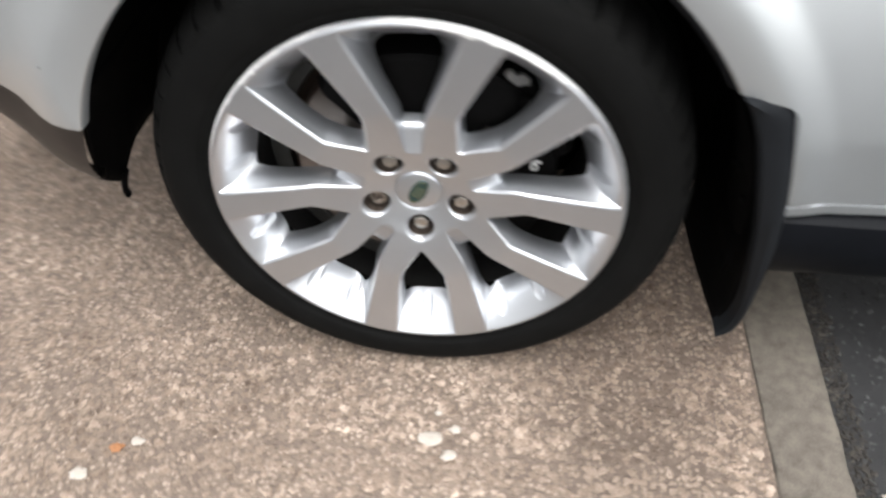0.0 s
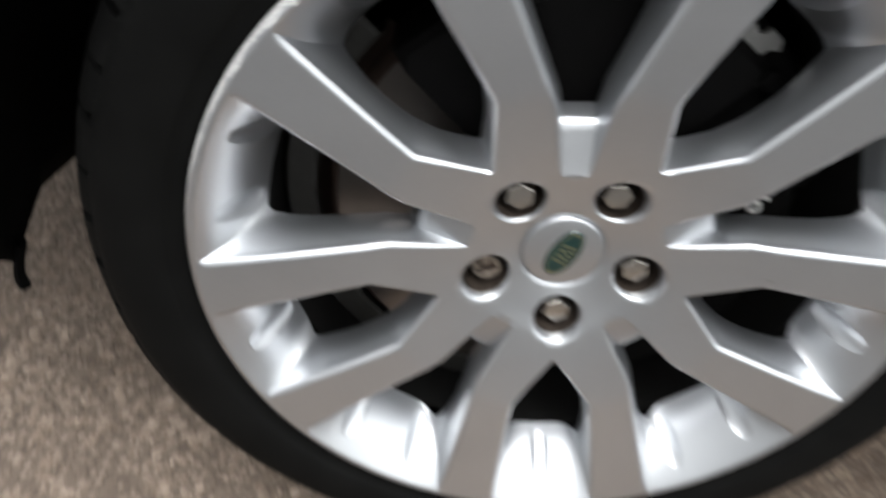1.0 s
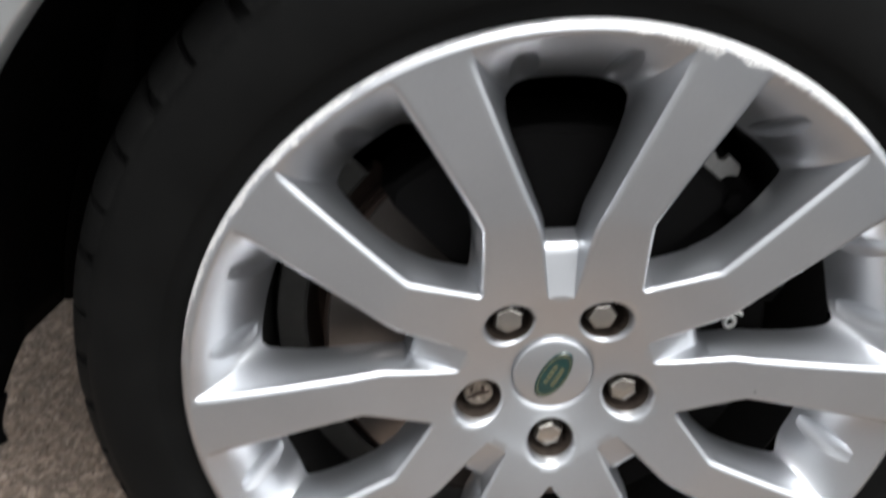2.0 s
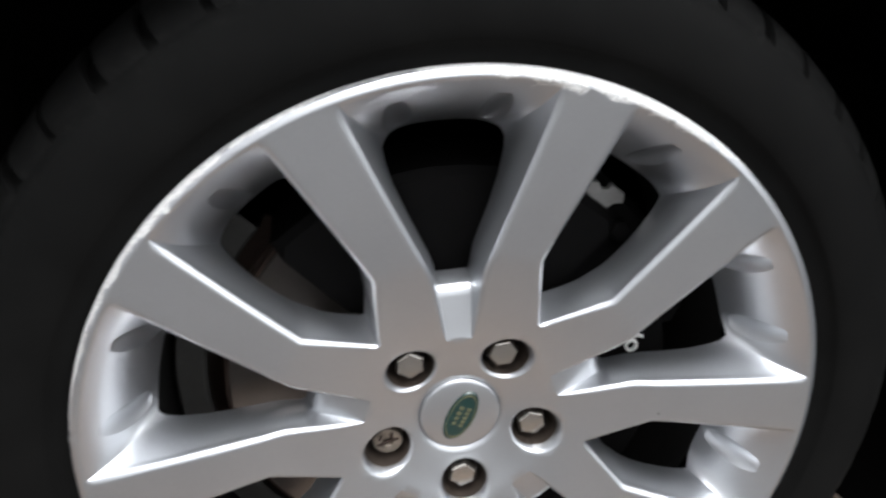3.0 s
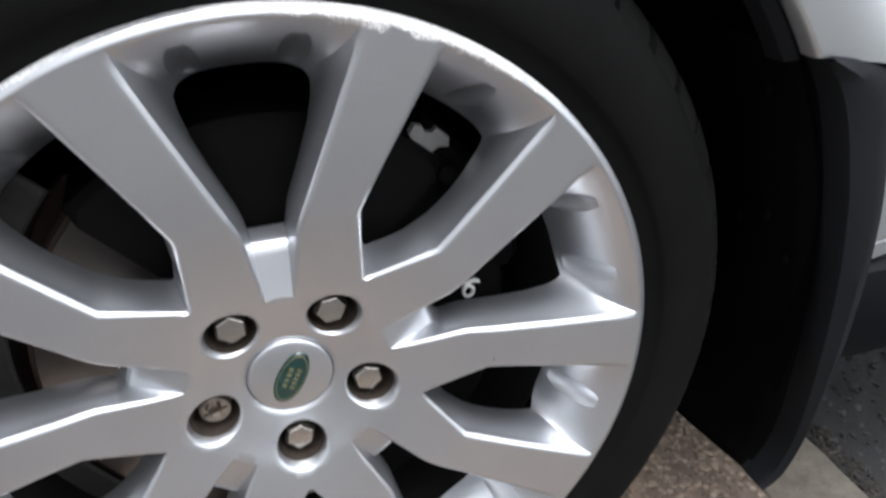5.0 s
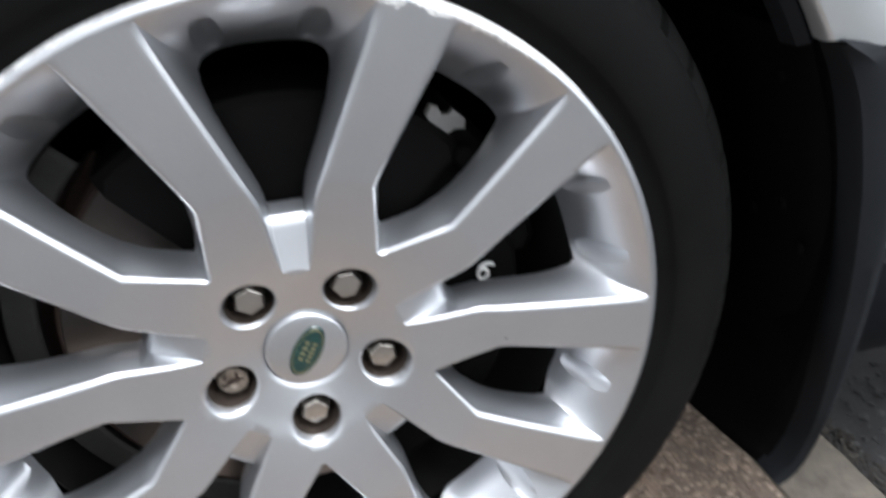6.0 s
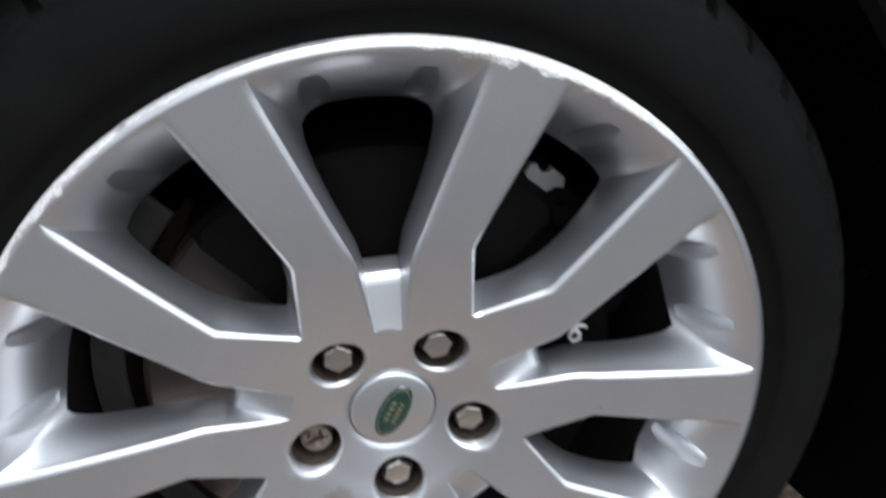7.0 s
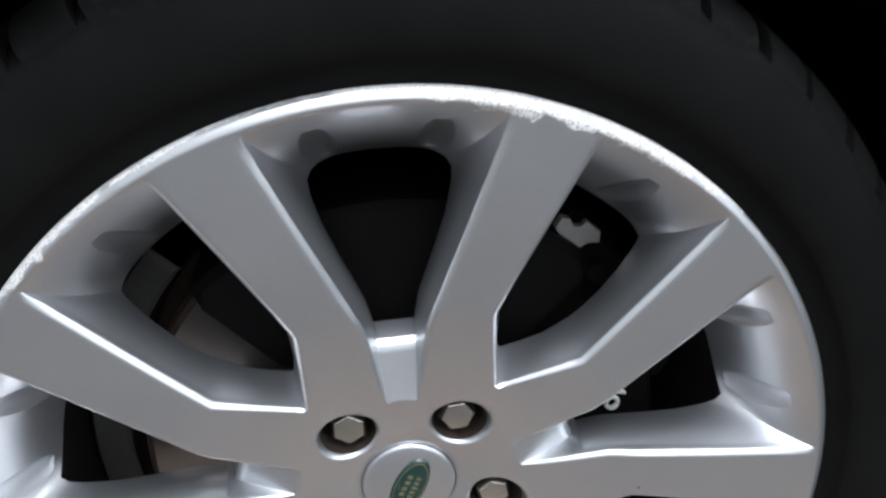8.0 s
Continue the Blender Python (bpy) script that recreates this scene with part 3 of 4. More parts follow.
    for k in range(5):
        pa, pb = 90 + 72 * k, 54 + 72 * k          # axes of a wide and of a narrow gap
        for sgn in (1, -1):
            # the spoke's face and its join with the lip
            rows = []
            for r in ROW_R:
                tb, ta = edge_angle(RIDGE_B, r), 36 - edge_angle(RIDGE_A, r)
                rows.append([vert(pb, *polar_pt(r, sgn * (tb + (ta - tb) * j / 8)), face_y(r)) for j in range(9)])
            rows.append([vert(pb, *polar_pt(RIM_R, sgn * (9.85 + (36 - 15.1 - 9.85) * j / 8)), face_y(RIM_R)) for j in range(9)])
            sheet(bm, rows)
            own = 1 + 2 * k + (sgn < 0)
            mark(own)
            # the wide gap's wall
            cols = [wall(pa, sgn, RIDGE_A, r, foot_a(r), OPEN_Y, 0.0022) for r in ROW_R if 0.115 <= r < 0.258]
            sheet(bm, cols + [tip(pa, sgn, RIDGE_A, 15.1, 10.0)])
            mark(1 + 2 * k if sgn < 0 else 2 + 2 * ((k + 1) % 5))
            side = cols[0]
            # beside the tab
            cols = []
            for r in (0.115, 0.109, 0.103, 0.0977, 0.09, 0.082, 0.0755):
                f = (r - 0.0732) / (0.115 - 0.0732)
                cols.append(wall(pa, sgn, RIDGE_A, r, (0.0732 + 0.0353 * f, 0.0093 + 0.0025 * f), -0.0128 + 0.0098 * f, 0.0, 4, (Vector((*foot_a(0.115), OPEN_Y)), f * f)))
            cols.append([vert(pa, 0.0732, sgn * 0.0093, face_y(0.0732))] * len(cols[0]))
            sheet(bm, cols)
            same = sum(p == q for p, q in zip(side, cols[0]))
            loop = side[same - 1:] + [vert(pa, 0.1152, sgn * 0.0123, 0.0160), vert(pa, 0.1119, sgn * 0.0119, 0.0004), vert(pa, 0.1114, sgn * 0.0119, -0.0003), vert(pa, 0.1088, sgn * 0.0118, -0.0027)] + cols[0][:same - 1:-1]
            loop = [w for i, w in enumerate(loop) if w not in loop[:i]]
            for e in bm.faces.new(loop).edges:
                e[crisp] = 1
            mark(99)
            # the narrow gap's wall
            cols = [wall(pb, sgn, RIDGE_B, r, foot_b(r), OPEN_Y, 0.002 if r > 0.12 else 0.0) for r in ROW_R[:-1]]
            sheet(bm, cols + [tip(pb, sgn, RIDGE_B, 9.85, 8.7)])
            mark(own)
            if sgn == 1:
                left = cols[0]
            else:
                sheet(bm, [left, cols[0]])
        # the tab and its front
        us = (-1, -0.85, -0.4, 0, 0.4, 0.85, 1)
        rows = [[vert(pa, 0.0732, 0.0093 * u, face_y(0.0732)) for u in us]]
        for r in (0.0755, 0.082, 0.09, 0.0977, 0.103, 0.109, 0.115):
            f = (r - 0.0732) / (0.115 - 0.0732)
            rows.append([vert(pa, 0.0732 + 0.0353 * f, (0.0093 + 0.0025 * f) * u, -0.0128 + 0.0098 * f) for u in us])
        for r, w, y in ((0.1088, 0.0118, -0.0027), (0.1114, 0.0119, -0.0003), (0.1119, 0.0119, 0.0004), (0.1152, 0.0123, 0.0160)):
            rows.append([vert(pa, r, w * u, y) for u in us])
        sheet(bm, rows)
        mark(99)
        gutter(pa, 15.1, 10.0, (-7.65, 7.65))
        gutter(pb, 9.85, 8.7, (0.0,))
        mark(98)
    # the hub, with a pocket for each nut and for the cap
    loop2d = []
    low = (0.09, 0.082, 0.0755)
    for k in range(5):
        pb, pa = 54 + 72 * k, 90 + 72 * k
        t0, ta = edge_angle(RIDGE_B, 0.0977), 36 - edge_angle(RIDGE_A, 0.0977)
        loop2d += [(pb, *polar_pt(0.0977, t0 + (ta - t0) * j / 8)) for j in range(9)]
        loop2d += [(pa, *polar_pt(r, -edge_angle(RIDGE_A, r))) for r in low]
        loop2d += [(pa, 0.0732, 0.0093 * u) for u in (-1, -0.85, -0.4, 0, 0.4, 0.85, 1)]
        loop2d += [(pa, *polar_pt(r, edge_angle(RIDGE_A, r))) for r in reversed(low)]
        loop2d += [(pb + 72, *polar_pt(0.0977, -(t0 + (ta - t0) * j / 8))) for j in range(8, -1, -1)]
    flat, edges = [], []
    for phi, a, l in loop2d:
        p = place(phi, a, l, 0)
        flat.append((p[0], p[2] - HUB))
    n0 = len(flat)
    edges += [(i, (i + 1) % n0) for i in range(n0)]
    outer = flat[:]
    holes = [(0.0, 0.0, 0.0320, 60)]
    for k in range(5):
        p = place(54 + 72 * k, 0.0602, 0, 0)
        holes.append((p[0], p[2] - HUB, 0.0207, 36))
    for hx, hz, hr, n in holes:
        s = len(flat)
        flat += [(hx + hr * math.cos(2 * math.pi * i / n), hz + hr * math.sin(2 * math.pi * i / n)) for i in range(n)]
        edges += [(s + i, s + (i + 1) % n) for i in range(n)]

    def inside(x, z):
        hit = False
        for (x0, z0), (x1, z1) in zip(outer, outer[1:] + outer[:1]):
            if (z0 > z) != (z1 > z) and x < (x1 - x0) * (z - z0) / (z1 - z0) + x0:
                hit = not hit
        return hit and all(math.hypot(x - hx, z - hz) > hr - 0.0001 for hx, hz, hr, _ in holes)

    for r in np.arange(0.037, 0.1, 0.005):
        n = int(2 * math.pi * r / 0.005)
        for i in range(n):
            x, z = r * math.cos(2 * math.pi * i / n), r * math.sin(2 * math.pi * i / n)
            if inside(x, z) and all(math.hypot(x - hx, z - hz) > hr + 0.002 for hx, hz, hr, _ in holes) and min(math.hypot(x - p, z - q) for p, q in outer) > 0.003:
                flat.append((x, z))
    pts, _, tris, _, _, _ = delaunay_2d_cdt([Vector(p) for p in flat], edges, [], 0, 1e-7)
    vs = []
    for p in pts:
        q = (p.x, face_y(p.length), HUB + p.y)
        key = tuple(round(c, 5) for c in q)
        if key not in cache:
            cache[key] = bm.verts.new(q)
        vs.append(cache[key])
    for t in tris:
        c = (pts[t[0]] + pts[t[1]] + pts[t[2]]) / 3
        if inside(c.x, c.y) and len({vs[i] for i in t}) == 3:
            bm.faces.new([vs[i] for i in t])
    for hx, hz, hr, n in holes:
        mid = face_y(math.hypot(hx, hz))
        if hr > 0.03:
            prof = [(hr, 0, 1), (hr - 0.0004, 0.0008, 1), (hr - 0.0008, 0.004, 1), (hr - 0.0008, 0.012, 1)]
        else:
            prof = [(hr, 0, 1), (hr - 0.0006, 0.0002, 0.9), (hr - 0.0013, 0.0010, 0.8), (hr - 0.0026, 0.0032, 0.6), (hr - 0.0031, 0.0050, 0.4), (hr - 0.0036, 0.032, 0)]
        rows = []
        before = len(bm.faces)
        for level, (rr, dy, follow) in enumerate(prof):
            row = []
            for i in range(n):
                c, s = math.cos(2 * math.pi * i / n), math.sin(2 * math.pi * i / n)
                x, z = hx + rr * c, hz + rr * s
                y = face_y(math.hypot(hx + hr * c, hz + hr * s))
                key = tuple(round(v, 5) for v in (x, y, HUB + z))
                if level == 0 and key in cache:
                    row.append(cache[key])
                else:
                    row.append(bm.verts.new((x, mid + (y - mid) * follow + dy, HUB + z)))
            rows.append(row)
        sheet(bm, rows, close=True)
        # deeper pocket walls take the darker grime and shade colour
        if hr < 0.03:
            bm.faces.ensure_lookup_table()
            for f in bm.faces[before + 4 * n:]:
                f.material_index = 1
    # the lip, rolled over to the tyre's bead, with kerb damage
    rim = []
    for k in range(5):
        for phi, half, cnt in ((54 + 72 * k, 9.85, 56), (90 + 72 * k, 15.1, 84)):
            rim += [phi + half * (-1 + 2 * i / cnt) for i in range(cnt + 1)]
            rim += [phi + half + (36 - 15.1 - 9.85) * j / 8 for j in range(1, 8)]
    rows = []
    for r, y in [(RIM_R, None), (0.2647, -0.0354), (0.2657, -0.0351), (0.2667, -0.0346), (0.2677, -0.0341), (0.2687, -0.0335), (0.2695, -0.0328), (0.2700, -0.0317), (0.2703, -0.0295), (0.2704, -0.0262), (0.2685, -0.0200)]:
        row = []
        for a in rim:
            if y is None:
                row.append(vert(a, r, 0, face_y(r)))
                continue
            c = a % 360
            worn = 1.0 if 108 < c < 170 or 50 < c < 84 else 0.25
            chip = max(0.0, noise.noise((math.cos(radians(a)) * 34, r * 260, math.sin(radians(a)) * 34)) - 0.12) * worn
            row.append(vert(a, r, 0, y + 0.0008 * chip))
        rows.append(row)
    sheet(bm, rows, close=True)
    bmesh.ops.remove_doubles(bm, verts=bm.verts[:], dist=0.00005)
    bmesh.ops.recalc_face_normals(bm, faces=bm.faces)
    bm.faces.ensure_lookup_table()
    piece = [f[who] for f in bm.faces]
    whole = bpy.data.meshes.new("casting")
    bm.normal_update()
    bm.to_mesh(whole)
    bm.free()
    whole.shade_smooth()
    whole.set_sharp_from_angle(angle=radians(58))
    # a crisp valley where a gutter meets the spokes' walls
    sides = {}
    for p in whole.polygons:
        for c in p.loop_indices:
            sides.setdefault(whole.loops[c].edge_index, []).append(piece[p.index])
    sharp = whole.attributes.get("sharp_edge") or whole.attributes.new("sharp_edge", "BOOLEAN", "EDGE")
    for e, both in sides.items():
        if 98 in both and any(0 < n < 11 for n in both):
            sharp.data[e].value = True
    for e, mark_of in enumerate(whole.attributes["crisp"].data):
        if mark_of.value:
            sharp.data[e].value = True
    normals = [tuple(n.vector) for n in whole.corner_normals]

    def cut(name, keep, parent, label):
        """One piece of the casting, with the shading of the whole."""
        used, verts, faces, shading, slots = {}, [], [], [], []
        for p in whole.polygons:
            if keep(piece[p.index]):
                face = []
                for v, c in zip(p.vertices, p.loop_indices):
                    if v not in used:
                        used[v] = len(verts)
                        verts.append(tuple(whole.vertices[v].co))
                    face.append(used[v])
                    shading.append(normals[c])
                faces.append(face)
                slots.append(p.material_index)
        me = bpy.data.meshes.new(name)
        me.from_pydata(verts, [], faces)
        me.materials.append(ALLOY)
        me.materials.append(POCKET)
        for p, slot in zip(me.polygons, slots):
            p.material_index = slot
        me.shade_smooth()
        me.normals_split_custom_set(shading)
        ob = new(name, me)
        ob.parent = parent
        if parent.type == "EMPTY":
            ob.matrix_parent_inverse = Matrix.Translation(-parent.location)
        if label:
            tagged(ob, label)
        return ob

    ob = cut("wheel", lambda n: n > 10 or n == 0, car, "silver ten-spoke alloy wheel with kerb-scuffed lip")
    for k in range(1, 11):
        cut("spoke", lambda n: n == k, ob, "")
    bpy.data.meshes.remove(whole)
    return ob


def make_tyre(wheel):
    # sidewall, ribbed at the bead, and the casing under the tread
    prof = [(0.2672, -0.020), (0.2704, -0.0258), (0.2735, -0.0272), (0.2775, -0.0285), (0.2815, -0.0305), (0.2838, -0.0326), (0.2850, -0.0340), (0.2868, -0.0350), (0.295, -0.0362),
            (0.306, -0.0362), (0.318, -0.0340), (0.328, -0.0298), (0.3355, -0.0240), (0.3375, -0.0180), (0.3400, -0.0100), (0.3440, 0.002), (0.3475, 0.015), (0.3495, 0.030),
            (0.3510, 0.060), (0.3515, 0.105), (0.3510, 0.150), (0.3500, 0.185), (0.348, 0.212), (0.340, 0.235), (0.318, 0.248), (0.29, 0.245), (0.268, 0.232)]
    bm = turned(prof, 300)
    for v in bm.verts:
        v.co.z = max(v.co.z, 0.0)
    part("tyre", bm, RUBBER, wheel, "black rubber tyre with worn shoulder")
    # shoulder blocks, cut apart by narrow sipes
    n = 54
    rim = [(0.3345, -0.0246), (0.3392, -0.0214), (0.3440, -0.0162), (0.3495, -0.0075), (0.3535, 0.004), (0.3568, 0.018), (0.3590, 0.036), (0.3598, 0.052)]
    for k in range(n):
        wide = 0.80 + 0.07 * math.sin(k * 2.4)
        a0, a1 = 360 / n * k, 360 / n * (k + wide)
        skew = 1.0
        top = []
        bm = bmesh.new()
        for i, (r, d) in enumerate(rim):
            row = []
            for j in range(6):
                a = radians(a0 + (a1 - a0) * j / 5 + skew * i / 6)
                row.append((r * math.cos(a), d, max(0.0005, HUB + r * math.sin(a))))
            a, b = radians(a0 + skew * i / 6), radians(a1 + skew * i / 6)
            q = r - 0.006
            row = [(q * math.cos(a), d + 0.003, max(0.0005, HUB + q * math.sin(a)))] + row + [(q * math.cos(b), d + 0.003, max(0.0005, HUB + q * math.sin(b)))]
            top.append(row)
        sheet(bm, top)
        bmesh.ops.recalc_face_normals(bm, faces=bm.faces)
        part("tread_block", bm, RUBBER, wheel)
    # the inner ribs
    bm = bmesh.new()
    for d0, d1 in ((0.064, 0.100), (0.112, 0.148), (0.160, 0.206)):
        rows = []
        for r, d in ((0.353, d0), (0.3598, d0 + 0.001), (0.3604 if d0 < 0.15 else 0.357, (d0 + d1) / 2), (0.3598 if d0 < 0.15 else 0.352, d1 - 0.001), (0.348, d1)):
            rows.append([(r * math.cos(radians(a)), d, max(0.0005, HUB + r * math.sin(radians(a)))) for a in range(0, 360, 3)])
        sheet(bm, rows, close=True)
    bmesh.ops.recalc_face_normals(bm, faces=bm.faces)
    part("tread_ribs", bm, RUBBER, wheel, "worn inner tread ribs")


def make_nut(wheel, phi, locking, spin):
    bm = bmesh.new()
    c = Vector(place(phi, 0.0597, 0, 0))
    n = 36 if locking else 6
    rows = []
    prof = [(0.0, -0.0006), (0.0060, -0.0006), (0.0100, -0.0003), (0.0106, 0.0000), (0.0124, 0.0022), (0.0127, 0.0030), (0.0127, 0.020), (0.0155, 0.022), (0.0160, 0.026)]
    if locking:
        prof = [(0.0, 0.0046), (0.0040, 0.0044), (0.0048, 0.0030), (0.0088, 0.0026), (0.0108, 0.0030), (0.0117, 0.0046), (0.0118, 0.022), (0.016, 0.024), (0.016, 0.026)]
    for r, d in prof:
        rows.append([(c.x + r * math.cos(radians(spin + 360 * i / n)), d, c.z + r * math.sin(radians(spin + 360 * i / n))) for i in range(n)])
    sheet(bm, rows, close=True)
    bmesh.ops.remove_doubles(bm, verts=bm.verts[:], dist=1e-6)
    bmesh.ops.recalc_face_normals(bm, faces=bm.faces)
    part("locking_nut" if locking else "lug_nut", bm, OLDNUT if locking else NUT, wheel, "worn rusty locking wheel nut" if locking else "tarnished chrome hexagonal wheel nut", smooth=20)
    if locking:
        # a slanting key groove with two short side slots, packed with rust
        for u0, w0, turn, long, wide in ((0.0, -0.0005, 14, 0.0180, 0.0026), (0.0034, 0.0050, 98, 0.0062, 0.0028), (-0.0052, 0.0040, 70, 0.0058, 0.0022)):
            u, w = Vector((math.cos(radians(turn)), 0, math.sin(radians(turn)))), Vector((-math.sin(radians(turn)), 0, math.cos(radians(turn))))
            slot = bmesh.new()
            bmesh.ops.create_cube(slot, size=1, matrix=Matrix.Translation(c + Vector((u0, 0.0034, w0))) @ Matrix((tuple(u), (0, 1, 0), tuple(w))).transposed().to_4x4() @ Matrix.Diagonal((long, 0.0022, wide, 1)))
            bmesh.ops.bevel(slot, geom=slot.edges[:], offset=0.0007, segments=2, affect="EDGES", profile=0.5)
            part("key_slot", slot, RUST, wheel, "rusty key groove of the locking nut")


def make_cap(wheel):
    bm = turned([(0.0, -0.0032), (0.012, -0.0030), (0.021, -0.0024), (0.0281, -0.0015), (0.0296, -0.0010), (0.0307, -0.0001), (0.0313, 0.0016), (0.0314, 0.0040), (0.0314, 0.012)], 96)
    bmesh.ops.remove_doubles(bm, verts=bm.verts[:], dist=1e-6)
    part("centre_cap", bm, ALLOY, wheel, "silver domed centre cap")
    tilt = radians(62)

    def oval(name, long, short, rise, mat, label, hole=0.0):
        bm = bmesh.new()
        rows = []
        for k, d in ((hole, 0.0), (0.8, 0.0), (0.94, 0.0002), (1.0, 0.0016)) if not hole else ((hole, 0.0008), (hole, -0.0002), (0.97, -0.0003), (1.0, 0.0016)):
            row = []
            for i in range(48):
                u, w = long * k * math.cos(2 * math.pi * i / 48), short * k * math.sin(2 * math.pi * i / 48)
                row.append((u * math.cos(tilt) - w * math.sin(tilt), -0.0034 - rise + d, HUB + u * math.sin(tilt) + w * math.cos(tilt)))
            rows.append(row)
        sheet(bm, rows, close=True)
        bmesh.ops.remove_doubles(bm, verts=bm.verts[:], dist=1e-6)
        bmesh.ops.recalc_face_normals(bm, faces=bm.faces)
        return part(name, bm, mat, wheel, label)

    oval("badge", 0.0226, 0.0113, 0.0006, GREEN, "dark green oval badge with gold marks")
    oval("badge_border", 0.0203, 0.0098, 0.0008, GOLD, "thin gilt line round the badge", hole=0.93)
    # two lines of plain marks along the oval, and a slash between them
    for w0, u0, u1, n in ((0.0028, -0.0095, 0.0095, 4), (-0.0032, -0.0095, 0.0095, 5)):
        for i in range(n):
            uc, half = u0 + (u1 - u0) * (i + 0.5) / n, (u1 - u0) / n * 0.30
            bm = bmesh.new()
            pts = []
            for du, dw in ((-half, -0.0016), (half, -0.0016), (half, 0.0016), (-half, 0.0016)):
                u, w = uc + du, w0 + dw
                pts.append((u * math.cos(tilt) - w * math.sin(tilt), HUB + u * math.sin(tilt) + w * math.cos(tilt)))
            front = [bm.verts.new((x, -0.00425, z)) for x, z in pts]
            back = [bm.verts.new((x, -0.0037, z)) for x, z in pts]
            bm.faces.new(front)
            for i0 in range(4):
                bm.faces.new((front[i0], front[(i0 + 1) % 4], back[(i0 + 1) % 4], back[i0]))
            bmesh.ops.recalc_face_normals(bm, faces=bm.faces)
            part("badge_mark", bm, GOLD, wheel, smooth=0)


def arc_block(r0, r1, d0, d1, a0, a1, steps=18, edge=0.006):
    """A curved block round the axle, rounded at its edges."""
    bm = bmesh.new()
    rows = []
    for i in range(steps + 1):
        f = i / steps
        a = radians(a0 + (a1 - a0) * f)
        e = edge * (1.0 if 0 < i < steps else 2.2)
        ring = [(r0, d0 + e), (r0 + e, d0), (r1 - e, d0), (r1, d0 + e), (r1, d1 - e), (r1 - e, d1), (r0 + e, d1), (r0, d1 - e)]
        rows.append([(r * math.cos(a), d, HUB + r * math.sin(a)) for r, d in ring])
    made = sheet(bm, rows, close=True)
    bm.faces.new(made[0])
    bm.faces.new(made[-1])
    bmesh.ops.recalc_face_normals(bm, faces=bm.faces)
    return bm


def stub(x, z, y0, y1, r, sides=16, nose=0.0):
    """A short bolt or pin along the axle's direction."""
    bm = bmesh.new()
    rows = []
    for d, q in ((y0, 0.0), (y0, r * 0.8), (y0 + r * 0.2 + nose, r), (y1, r), (y1, 0.0)):
        rows.append([(x + q * math.cos(2 * math.pi * i / sides), d, z + q * math.sin(2 * math.pi * i / sides)) for i in range(sides)])
    sheet(bm, rows, close=True)
    bmesh.ops.remove_doubles(bm, verts=bm.verts[:], dist=1e-6)
    bmesh.ops.recalc_face_normals(bm, faces=bm.faces)
    return bm


